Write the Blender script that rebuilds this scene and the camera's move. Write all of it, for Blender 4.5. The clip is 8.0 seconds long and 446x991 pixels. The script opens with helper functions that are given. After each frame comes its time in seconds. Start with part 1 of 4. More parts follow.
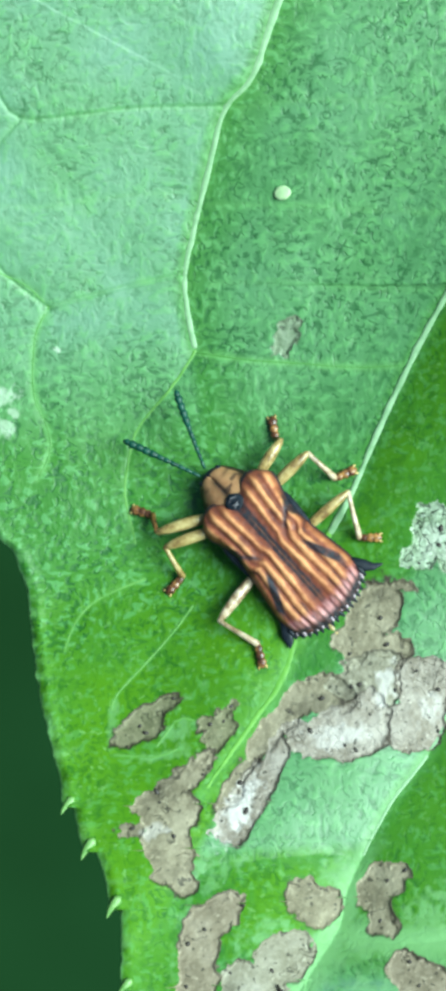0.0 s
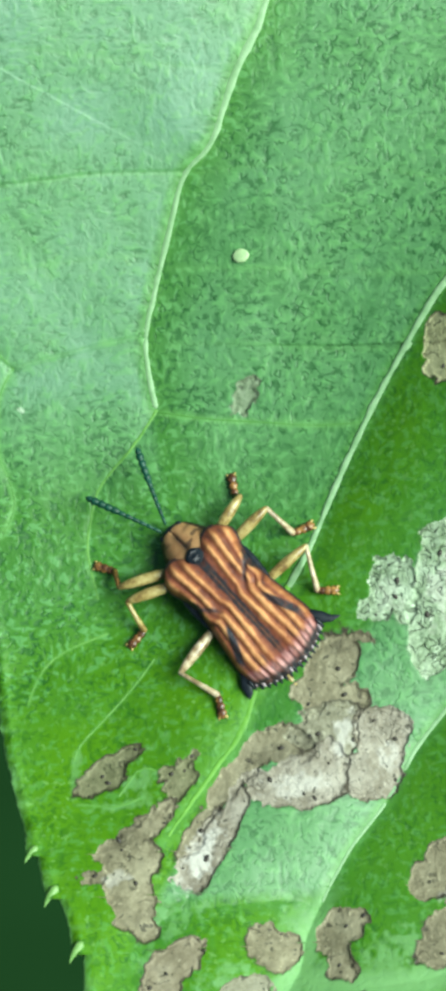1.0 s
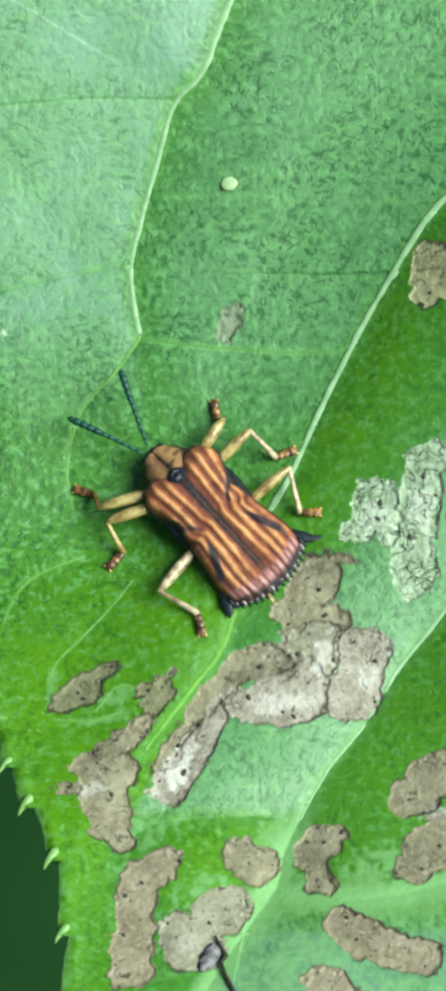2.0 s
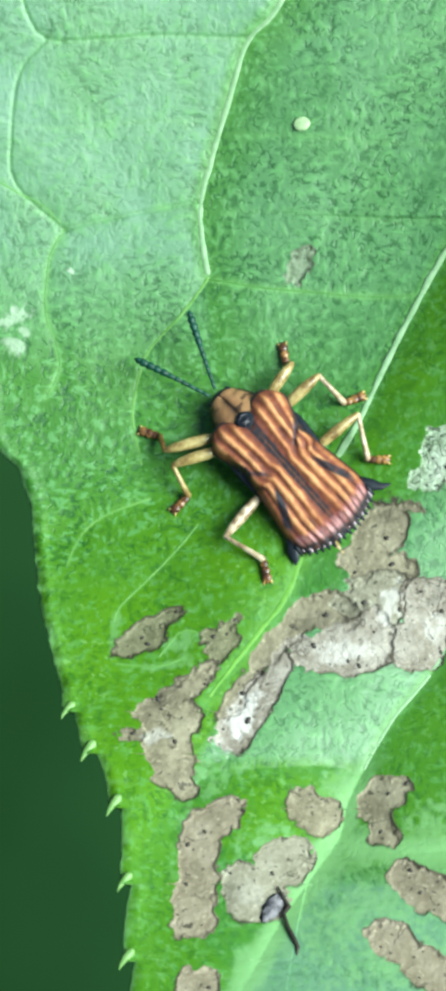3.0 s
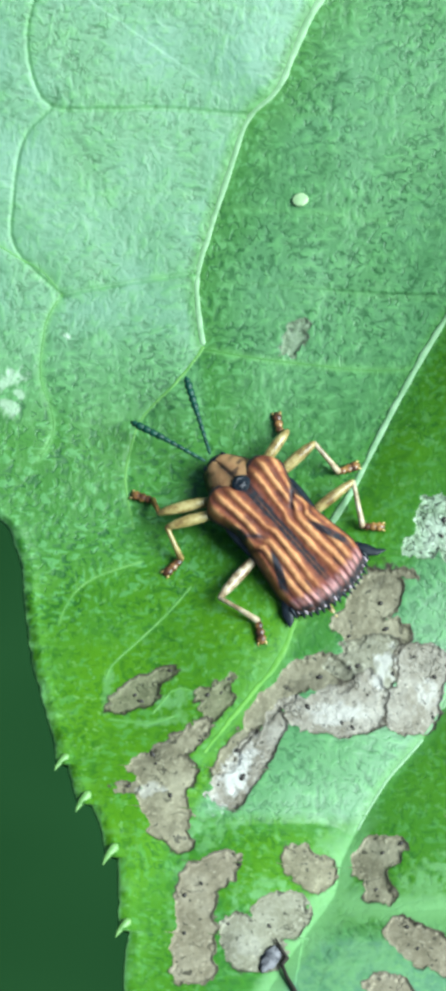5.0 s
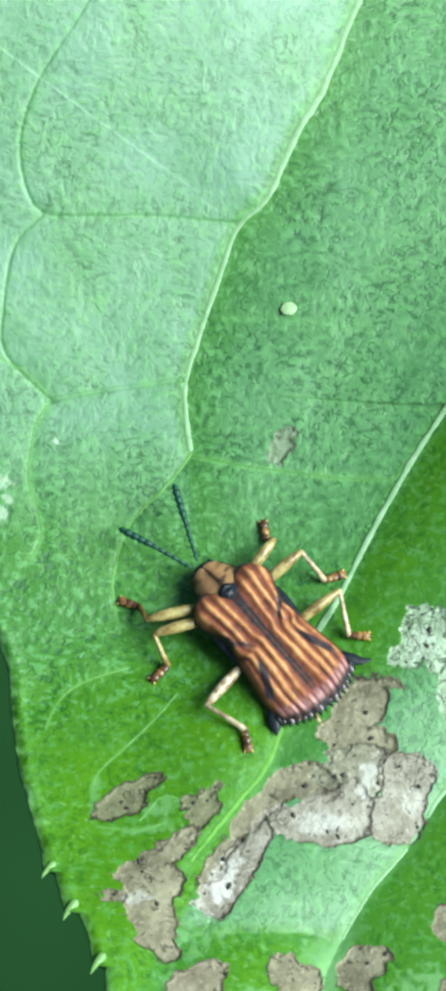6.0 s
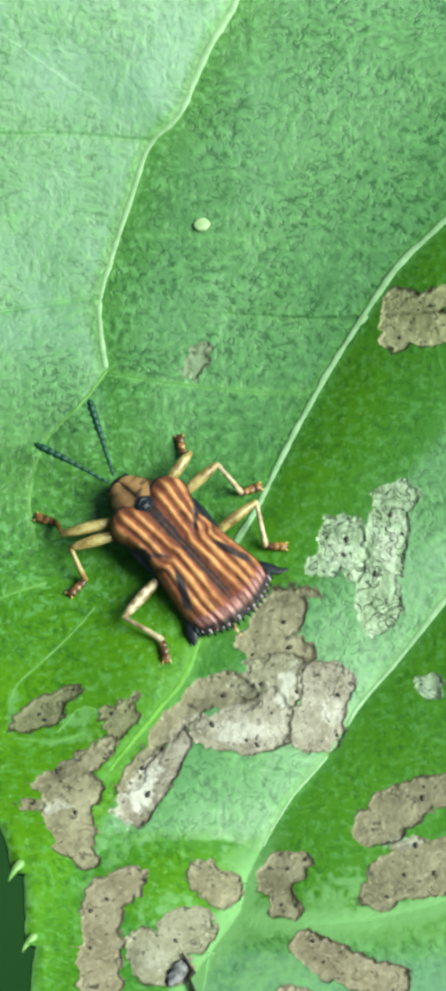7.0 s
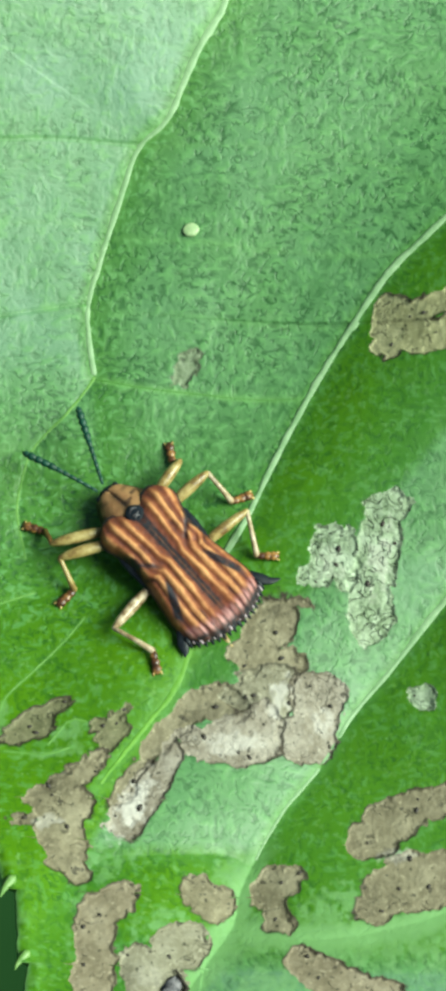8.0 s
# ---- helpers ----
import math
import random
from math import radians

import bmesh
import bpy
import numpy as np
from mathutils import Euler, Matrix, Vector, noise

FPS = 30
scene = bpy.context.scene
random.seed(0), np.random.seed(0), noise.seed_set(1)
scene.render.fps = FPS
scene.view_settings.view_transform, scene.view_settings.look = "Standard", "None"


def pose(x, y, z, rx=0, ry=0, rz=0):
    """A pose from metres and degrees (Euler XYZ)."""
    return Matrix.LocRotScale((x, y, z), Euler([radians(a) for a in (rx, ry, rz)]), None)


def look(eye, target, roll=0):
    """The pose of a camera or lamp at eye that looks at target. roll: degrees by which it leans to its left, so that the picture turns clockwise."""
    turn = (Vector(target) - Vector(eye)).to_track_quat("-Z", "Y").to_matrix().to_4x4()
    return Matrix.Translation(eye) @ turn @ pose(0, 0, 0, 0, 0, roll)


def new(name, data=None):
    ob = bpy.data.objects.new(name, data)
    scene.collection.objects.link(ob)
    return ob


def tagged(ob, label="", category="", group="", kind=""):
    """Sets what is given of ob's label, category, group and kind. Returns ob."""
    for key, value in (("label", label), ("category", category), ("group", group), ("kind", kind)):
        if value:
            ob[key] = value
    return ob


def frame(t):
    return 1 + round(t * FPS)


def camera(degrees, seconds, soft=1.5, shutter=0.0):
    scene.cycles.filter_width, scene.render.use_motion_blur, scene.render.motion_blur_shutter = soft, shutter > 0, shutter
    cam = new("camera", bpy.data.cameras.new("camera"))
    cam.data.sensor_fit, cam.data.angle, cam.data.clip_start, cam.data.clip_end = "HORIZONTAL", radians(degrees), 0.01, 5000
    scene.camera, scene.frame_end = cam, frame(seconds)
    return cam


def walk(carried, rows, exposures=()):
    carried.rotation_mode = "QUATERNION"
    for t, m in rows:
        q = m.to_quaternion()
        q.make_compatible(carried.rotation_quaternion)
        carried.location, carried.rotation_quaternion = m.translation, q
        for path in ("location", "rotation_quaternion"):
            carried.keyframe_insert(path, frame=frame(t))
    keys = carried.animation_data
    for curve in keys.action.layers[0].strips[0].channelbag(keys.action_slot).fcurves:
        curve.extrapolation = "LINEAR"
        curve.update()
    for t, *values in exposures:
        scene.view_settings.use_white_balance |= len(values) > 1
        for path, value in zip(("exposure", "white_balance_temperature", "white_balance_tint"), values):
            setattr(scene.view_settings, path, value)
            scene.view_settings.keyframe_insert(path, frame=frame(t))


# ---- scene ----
cam = camera(8.4, 8.0, soft=5.2)

# seconds, eye (m), tilt (degrees)
PATH = [
    (0, 0.008459, -0.000867, 0.088538, 0.472, 5.775, -2.019),
    (0.3, 0.008874, -0.000645, 0.088670, 0.485, 5.073, -1.994),
    (0.5, 0.008414, -0.001353, 0.088794, 1.615, 4.982, -1.931),
    (0.7, 0.008525, -0.002031, 0.089469, 2.628, 4.914, -2.013),
    (1, 0.008900, -0.003977, 0.090265, 3.413, 5.274, -2.239),
    (1.2, 0.007507, -0.006209, 0.090505, 4.531, 4.400, -1.895),
    (2.3, 0.004588, -0.014959, 0.088663, 8.940, 2.592, -0.779),
    (2.5, 0.003704, -0.014139, 0.088804, 8.710, 2.970, -0.569),
    (2.7, 0.002639, -0.012732, 0.088843, 6.943, 2.576, -0.290),
    (3, 0.003644, -0.012450, 0.088460, 6.551, 2.848, 0.130),
    (3.2, 0.002054, -0.011500, 0.088555, 6.556, 1.948, 0.376),
    (3.5, 0.002823, -0.011738, 0.088495, 6.841, 2.085, 0.374),
    (3.8, 0.001046, -0.010977, 0.088645, 6.499, 1.509, 0.506),
    (4, 0.000959, -0.012569, 0.088528, 7.645, 1.485, 0.688),
    (4.2, -0.000261, -0.014684, 0.088354, 9.267, 0.352, 1.054),
    (5.3, -0.003286, -0.019491, 0.087627, 12.275, -1.689, 1.352),
    (5.5, -0.004146, -0.019208, 0.087786, 12.381, -2.078, 1.563),
    (5.8, -0.004091, -0.017063, 0.088464, 12.030, -2.132, 1.484),
    (6, -0.004174, -0.017705, 0.088550, 12.991, -2.794, 1.520),
    (6.3, -0.003802, -0.018772, 0.088277, 13.334, -2.511, 1.340),
    (6.5, -0.004225, -0.020327, 0.087868, 14.195, -2.988, 1.083),
    (6.7, -0.002619, -0.020095, 0.088109, 13.075, -2.248, 0.769),
    (6.9, -0.002046, -0.021120, 0.087802, 13.433, -2.729, 0.612),
    (7, -0.002693, -0.021450, 0.087540, 13.869, -3.293, 0.451),
    (7.3, -0.001975, -0.021597, 0.087493, 14.148, -3.154, 0.242),
    (7.5, -0.002830, -0.021166, 0.087624, 13.693, -3.272, 0.316),
    (7.7, -0.002582, -0.020983, 0.087412, 13.507, -3.276, 0.293),
    (8, -0.003768, -0.020226, 0.086903, 13.379, -4.142, 0.222),
]
# seconds, stops, kelvin, tint
EXPOSURES = [(0.0, 0.97, 5500, -16), (0.5, 0.87, 5650, -20), (1.2, 0.78, 6250, -16), (2.5, 0.84, 6000, -11), (3.0, 1.0, 5820, -10), (4.0, 0.95, 5480, -10), (6.0, 0.88, 5740, -12), (7.0, 0.79, 6450, -17), (8.0, 0.68, 6600, -17)]
walk(cam, [(t, pose(x, y, z, rx, ry, rz)) for t, x, y, z, rx, ry, rz in PATH], EXPOSURES)

# ---- light: a bright overcast sky, brightest to one side ----
SUN_ELEV, SUN_AZ = 48.0, 4.0          # degrees; azimuth from +x towards +y
world = bpy.data.worlds.new("overcast_sky")
scene.world = world
world.use_nodes = True
wn = world.node_tree.nodes
sky = wn.new("ShaderNodeTexSky")
sky.sky_type = "NISHITA"
sky.sun_disc = False
sky.sun_elevation = radians(SUN_ELEV)
sky.sun_rotation = radians(90 - SUN_AZ)
sky.air_density, sky.dust_density, sky.ozone_density = 1.0, 4.0, 1.0
wn["Background"].inputs["Strength"].default_value = 0.05
world.node_tree.links.new(sky.outputs[0], wn["Background"].inputs["Color"])

sun = new("sun", bpy.data.lights.new("sun", "SUN"))
sun.data.energy, sun.data.angle, sun.data.color = 5.0, radians(38), (1.0, 0.985, 0.96)
sd = Vector((math.cos(radians(SUN_ELEV)) * math.cos(radians(SUN_AZ)), math.cos(radians(SUN_ELEV)) * math.sin(radians(SUN_AZ)), math.sin(radians(SUN_ELEV))))
sun.matrix_world = look(sd * 2, (0, 0, 0))

MM = 0.001


# ---- material helpers ----
class Mat:
    """A node material that works in millimetres of object space."""

    def __init__(self, name, rough=0.5, spec=0.5):
        self.m = bpy.data.materials.new(name)
        self.m.use_nodes = True
        self.t = self.m.node_tree
        self.b = self.t.nodes["Principled BSDF"]
        self.b.inputs["Roughness"].default_value = rough
        self.b.inputs["Specular IOR Level"].default_value = spec
        co = self.t.nodes.new("ShaderNodeTexCoord")
        sc = self.t.nodes.new("ShaderNodeVectorMath")
        sc.operation = "SCALE"
        sc.inputs["Scale"].default_value = 1000.0
        self.link(co.outputs["Object"], sc.inputs[0])
        self.mm = sc.outputs[0]

    def link(self, a, b):
        self.t.links.new(a, b)

    def noise(self, scale, detail=2.0, rough=0.5, stretch=None, distort=0.0):
        n = self.t.nodes.new("ShaderNodeTexNoise")
        n.inputs["Scale"].default_value, n.inputs["Detail"].default_value = scale, detail
        n.inputs["Roughness"].default_value, n.inputs["Distortion"].default_value = rough, distort
        src = self.mm
        if stretch:
            mp = self.t.nodes.new("ShaderNodeVectorMath")
            mp.operation = "MULTIPLY"
            mp.inputs[1].default_value = stretch
            self.link(src, mp.inputs[0])
            src = mp.outputs[0]
        self.link(src, n.inputs["Vector"])
        return n.outputs[0]

    def cells(self, scale, feature="DISTANCE_TO_EDGE"):
        n = self.t.nodes.new("ShaderNodeTexVoronoi")
        n.feature = feature
        n.inputs["Scale"].default_value = scale
        self.link(self.mm, n.inputs["Vector"])
        return n.outputs["Distance"]

    def attr(self, name):
        n = self.t.nodes.new("ShaderNodeAttribute")
        n.attribute_name = name
        return n.outputs["Fac"]

    def colour_attr(self, name):
        n = self.t.nodes.new("ShaderNodeAttribute")
        n.attribute_name = name
        return n.outputs["Color"]

    def random(self):
        return self.t.nodes.new("ShaderNodeObjectInfo").outputs["Random"]

    def ramp(self, fac, stops):
        n = self.t.nodes.new("ShaderNodeValToRGB")
        e = n.color_ramp.elements
        while len(e) < len(stops):
            e.new(0.5)
        for k, (p, c) in enumerate(stops):
            e[k].position = p
            e[k].color = (*c, 1) if isinstance(c, tuple) else (c, c, c, 1)
        self.link(fac, n.inputs[0])
        return n.outputs[0]

    def span(self, v, a, b, lo=0.0, hi=1.0):
        n = self.t.nodes.new("ShaderNodeMapRange")
        n.inputs[1].default_value, n.inputs[2].default_value = a, b
        n.inputs[3].default_value, n.inputs[4].default_value = lo, hi
        self.link(v, n.inputs[0])
        return n.outputs[0]

    def math(self, op, a, b):
        n = self.t.nodes.new("ShaderNodeMath")
        n.operation = op
        for k, v in enumerate((a, b)):
            if isinstance(v, (int, float)):
                n.inputs[k].default_value = v
            else:
                self.link(v, n.inputs[k])
        return n.outputs[0]

    def mix(self, fac, a, b, blend="MIX"):
        n = self.t.nodes.new("ShaderNodeMix")
        n.data_type, n.blend_type = "RGBA", blend
        for k, v in ((0, fac), (6, a), (7, b)):
            if isinstance(v, (int, float)):
                n.inputs[k].default_value = v
            elif isinstance(v, tuple):
                n.inputs[k].default_value = (*v, 1)
            else:
                self.link(v, n.inputs[k])
        return n.outputs[2]

    def colour(self, c):
        if isinstance(c, tuple):
            self.b.inputs["Base Color"].default_value = (*c, 1)
        else:
            self.link(c, self.b.inputs["Base Color"])
        return self

    def rough(self, r):
        self.link(r, self.b.inputs["Roughness"])

    def bump(self, h, depth_mm, strength=1.0):
        n = self.t.nodes.new("ShaderNodeBump")
        n.inputs["Strength"].default_value = strength
        n.inputs["Distance"].default_value = depth_mm * MM
        self.link(h, n.inputs["Height"])
        if self.b.inputs["Normal"].is_linked:
            self.link(self.b.inputs["Normal"].links[0].from_socket, n.inputs["Normal"])
        self.link(n.outputs[0], self.b.inputs["Normal"])
        return self


def leaf_blade_material():
    m = Mat("leaf_blade", rough=0.56, spec=0.7)
    m.b.inputs["IOR"].default_value = 1.55
    big = m.noise(0.35, 3, 0.6)
    mid = m.noise(2.2, 3, 0.6)
    c = m.ramp(big, [(0.3, (0.023, 0.102, 0.0015)), (0.55, (0.030, 0.122, 0.002)), (0.75, (0.042, 0.146, 0.0028))])
    c = m.mix(m.span(mid, 0.35, 0.7), c, (0.035, 0.134, 0.004))
    c = m.mix(m.attr("young"), c, (0.068, 0.168, 0.002))
    # the sky's sheen on the panels, put into the base colour
    sky_sheen = m.mix(m.span(m.attr("sky_sheen"), 0.65, 0.95), (0.096, 0.208, 0.104), (0.108, 0.208, 0.135))
    c = m.mix(m.math("MULTIPLY", m.attr("sky_sheen"), 0.85), c, sky_sheen)
    # crowded pits between the veinlets, and the swollen tissue round them; relief shading is painted in
    quiet = m.span(m.attr("smooth"), 0.0, 1.0, 1.0, 0.55)
    up = m.noise(3.8, 1.2, 0.5, (1.25, 0.8, 1.0), 0.3)
    over = m.noise(3.8, 1.2, 0.5, (0.8, 1.25, 1.0), 0.3)
    pick = m.span(m.noise(0.8, 1), 0.42, 0.58)
    grain = m.mix(pick, up, over)
    crowd = m.math("MULTIPLY", m.span(m.noise(0.45, 2.0, 0.5), 0.36, 0.58, 0.45, 1.0), m.span(m.attr("sky_sheen"), 0.6, 0.95, 1.0, 0.3))
    dark = m.math("MULTIPLY", m.math("MULTIPLY", m.span(grain, 0.44, 0.37), quiet), crowd)
    pale = m.math("MULTIPLY", m.math("MULTIPLY", m.span(grain, 0.54, 0.63), quiet), m.span(m.attr("sky_sheen"), 0.6, 0.95, 1.0, 0.55))
    c = m.mix(m.math("MULTIPLY", dark, 0.74), c, (0.007, 0.058, 0.006))
    c = m.mix(m.math("MULTIPLY", pale, 0.62), c, (0.095, 0.24, 0.070))
    # short curled furrows, with their shade put into the colour
    curl = m.math("ABSOLUTE", m.math("SUBTRACT", m.noise(3.7, 0.5, 0.5, None, 0.3), 0.5), 0.0)
    furrow = m.math("MULTIPLY", m.span(curl, 0.03, 0.075, 1.0, 0.0), m.span(m.noise(4.4, 1.0, 0.5), 0.49, 0.56))
    furrow = m.math("MULTIPLY", m.math("MULTIPLY", furrow, crowd), quiet)
    c = m.mix(m.math("MULTIPLY", furrow, 0.72), c, (0.007, 0.058, 0.006))
    fleck = m.span(m.noise(3.8, 1, 0.4, (1.2, 0.8, 1.0)), 0.64, 0.74)
    c = m.mix(m.math("MULTIPLY", fleck, 0.16), c, (0.18, 0.32, 0.13))
    speck = m.math("MULTIPLY", m.span(m.noise(5.2, 1, 0.4), 0.66, 0.71), m.attr("young"))
    c = m.mix(m.math("MULTIPLY", speck, 0.35), c, (0.20, 0.36, 0.12))
    c = m.mix(m.attr("veinlet"), c, (0.13, 0.29, 0.07))
    c = m.mix(m.attr("bleach"), c, (0.16, 0.305, 0.12))
    c = m.mix(m.attr("white"), c, (0.36, 0.43, 0.32))
    c = m.mix(m.attr("rim"), c, (0.020, 0.017, 0.009))
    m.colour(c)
    m.rough(m.span(m.noise(1.5, 3), 0.3, 0.7, 0.52, 0.62))
    # the thin young tissue has less wax than the rest
    wax = m.math("MULTIPLY", m.span(m.attr("young"), 0.0, 0.8, 1.0, 0.35), m.span(m.attr("sky_sheen"), 0.0, 1.0, 0.5, 0.58))
    m.link(wax, m.b.inputs["Specular IOR Level"])
    m.bump(m.noise(2.0, 2, 0.5, (1.0, 0.8, 1.0), 0.5), 0.025, 0.5)
    m.bump(m.math("MULTIPLY", grain, quiet), 0.058, 0.6)
    m.bump(furrow, -0.016, 0.6)
    return m.m


def leaf_under_material():
    m = Mat("leaf_underside", rough=0.6, spec=0.4)
    m.colour(m.ramp(m.noise(1.0, 3), [(0.3, (0.06, 0.17, 0.035)), (0.7, (0.085, 0.21, 0.05))]))
    m.bump(m.noise(4.0, 3), 0.05, 0.6)
    return m.m


def vein_material(name, a, b):
    m = Mat(name, rough=0.55, spec=0.45)
    m.colour(m.ramp(m.noise(3.0, 3), [(0.3, a), (0.7, b)]))
    m.bump(m.noise(9.0, 2), 0.015, 0.6)
    return m.m


def scar_material(name, dark, mid, light, rough=0.7, wrinkle=0.0):
    m = Mat(name, rough=rough, spec=0.35)
    c = m.ramp(m.noise(0.9, 4, 0.6), [(0.30, dark), (0.5, mid), (0.70, light)])
    c = m.mix(m.span(m.noise(5.0, 3, 0.6), 0.45, 0.75, 0.0, 0.5), c, tuple(min(1, v * 1.35) for v in light))
    crack = m.span(m.math("ABSOLUTE", m.math("SUBTRACT", m.noise(1.7, 2, 0.5, None, 1.0), 0.5), 0.0), 0.0, 0.035, 1.0, 0.0)
    crack = m.math("MULTIPLY", crack, m.span(m.noise(1.4, 2), 0.56, 0.64))
    c = m.mix(m.math("MULTIPLY", crack, 0.65), c, tuple(v * 0.3 for v in dark))
    if wrinkle:
        fold = m.span(m.math("ABSOLUTE", m.math("SUBTRACT", m.noise(1.9, 1.5, 0.5, None, 1.2), 0.5), 0.0), 0.0, 0.045, 1.0, 0.0)
        fold = m.math("MULTIPLY", fold, m.span(m.noise(1.2, 2), 0.40, 0.52))
        c = m.mix(m.math("MULTIPLY", fold, wrinkle), c, tuple(v * 0.4 for v in dark))
        m.bump(fold, -0.13 * wrinkle, 0.8)
        m.bump(m.noise(2.4, 2, 0.5, None, 0.5), 0.04 + 0.13 * wrinkle, 0.8)
    c = m.mix(m.math("MULTIPLY", m.attr("white"), 0.7), c, (0.47, 0.45, 0.42))
    # pin-prick pores and pale crumbs
    pore = m.span(m.noise(4.6, 1.0, 0.5), 0.665, 0.72)
    c = m.mix(m.math("MULTIPLY", pore, 0.75), c, tuple(v * 0.25 for v in dark))
    c = m.mix(m.span(m.noise(5.4, 1.0, 0.5, (1.0, 1.0, 0.7)), 0.66, 0.74, 0.0, 0.55), c, tuple(min(1, v * 1.5) for v in light))
    c = m.mix(m.math("MULTIPLY", m.attr("soil"), 0.8), c, tuple(v * 0.6 for v in dark))
    c = m.mix(m.attr("rim"), c, (0.030, 0.023, 0.014))
    m.colour(c)
    m.bump(crack, -0.03, 0.8)
    m.bump(m.noise(2.6, 4, 0.6, None, 0.6), 0.07, 0.8)
    m.bump(m.noise(12.0, 2), 0.012, 0.5)
    return m.m


def simple_material(name, a, b, scale, rough=0.5, spec=0.5, bump=0.01, bscale=12.0):
    m = Mat(name, rough=rough, spec=spec)
    m.colour(m.ramp(m.noise(scale, 3), [(0.3, a), (0.7, b)]))
    m.bump(m.noise(bscale, 2), bump, 0.6)
    return m.m


def leg_material(name, dark, mid, light, rough=0.36):
    m = Mat(name, rough=rough, spec=0.55)
    m.colour(m.ramp(m.noise(3.2, 3, 0.65), [(0.33, dark), (0.47, mid), (0.66, light)]))
    m.bump(m.noise(9.0, 2), 0.02, 0.6)
    return m.m


def elytron_material():
    m = Mat("elytron", rough=0.55, spec=0.32)
    c = m.colour_attr("pigment")
    c = m.mix(m.span(m.noise(6.0, 3, 0.6), 0.45, 0.75, 0.0, 0.35), c, (0.16, 0.04, 0.014), "MIX")
    m.colour(c)
    m.bump(m.cells(9.0), 0.02, 0.3)
    m.bump(m.noise(9.0, 3), 0.025, 0.5)
    return m.m


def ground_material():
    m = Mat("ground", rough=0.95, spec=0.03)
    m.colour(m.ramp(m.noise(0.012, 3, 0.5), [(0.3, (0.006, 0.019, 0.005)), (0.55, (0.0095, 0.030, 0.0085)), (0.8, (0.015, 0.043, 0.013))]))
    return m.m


LEAF, LEAF_UNDER = leaf_blade_material(), leaf_under_material()
VEIN = vein_material("vein_pale", (0.145, 0.255, 0.115), (0.22, 0.335, 0.18))
VEIN_YELLOW = vein_material("vein_yellow_green", (0.075, 0.20, 0.012), (0.12, 0.27, 0.03))
VEIN_SOFT = vein_material("vein_soft", (0.050, 0.155, 0.020), (0.085, 0.205, 0.045))
VEIN_THIN = vein_material("vein_light_green", (0.065, 0.18, 0.015), (0.115, 0.245, 0.045))
VEINLET = vein_material("vein_green", (0.05, 0.17, 0.02), (0.09, 0.22, 0.04))
SCAR_BROWN = scar_material("scar_brown", (0.090, 0.078, 0.047), (0.146, 0.128, 0.080), (0.212, 0.190, 0.127))
SCAR_PALE = scar_material("scar_pale", (0.115, 0.097, 0.068), (0.185, 0.163, 0.128), (0.265, 0.243, 0.205), wrinkle=0.16)
SCAR_GREY = scar_material("scar_grey_green", (0.095, 0.14, 0.07), (0.175, 0.23, 0.14), (0.33, 0.39, 0.29), wrinkle=0.6)
SCAR_STRAW = scar_material("scar_straw", (0.14, 0.138, 0.066), (0.225, 0.222, 0.115), (0.31, 0.30, 0.175))
SCAR_TAN = scar_material("scar_tan", (0.118, 0.099, 0.063), (0.170, 0.144, 0.095), (0.225, 0.196, 0.140))
SCAR_ASH = scar_material("scar_ash", (0.085, 0.12, 0.062), (0.125, 0.165, 0.095), (0.17, 0.20, 0.14))
SCAR_STRAW_GREY = scar_material("scar_grey_brown", (0.108, 0.098, 0.063), (0.162, 0.151, 0.104), (0.235, 0.222, 0.168))
SCAR_OLIVE = scar_material("scar_olive", (0.072, 0.076, 0.036), (0.108, 0.108, 0.054), (0.155, 0.148, 0.085))
WAX = simple_material("pale_tooth", (0.09, 0.20, 0.035), (0.17, 0.29, 0.085), 5.0, 0.5)
FRASS = simple_material("frass", (0.012, 0.009, 0.007), (0.03, 0.022, 0.016), 20.0, 0.6)
ELYTRON = elytron_material()
TAN = simple_material("pronotum_tan", (0.36, 0.20, 0.075), (0.46, 0.27, 0.11), 4.0, 0.38, 0.5, 0.02, 9.0)
BLACK = simple_material("black_cuticle", (0.005, 0.007, 0.011), (0.012, 0.016, 0.023), 6.0, 0.45, 0.22)
SCRAP = simple_material("scrap_grey", (0.04, 0.04, 0.048), (0.20, 0.19, 0.205), 4.0, 0.85, 0.15, 0.08, 5.0)
ANT = simple_material("antenna_black_green", (0.004, 0.026, 0.016), (0.010, 0.055, 0.036), 6.0, 0.45, 0.3)
LEG_YELLOW = leg_material("leg_yellow", (0.12, 0.07, 0.022), (0.25, 0.18, 0.06), (0.37, 0.30, 0.125))
LEG_PALE = leg_material("leg_pale", (0.11, 0.065, 0.03), (0.28, 0.205, 0.115), (0.50, 0.42, 0.30))
KNOB = simple_material("border_knob_grey", (0.15, 0.11, 0.13), (0.36, 0.29, 0.32), 6.0, 0.4, 0.5)
TARSUS = leg_material("tarsus_brown", (0.016, 0.006, 0.004), (0.085, 0.032, 0.011), (0.34, 0.18, 0.05), 0.38)
CLAW = simple_material("claw_amber", (0.22, 0.13, 0.03), (0.50, 0.38, 0.14), 8.0, 0.35, 0.5)
EGG = simple_material("egg_shell", (0.20, 0.30, 0.14), (0.30, 0.40, 0.21), 5.0, 0.5, 0.4, 0.02, 8.0)
GROUND = ground_material()


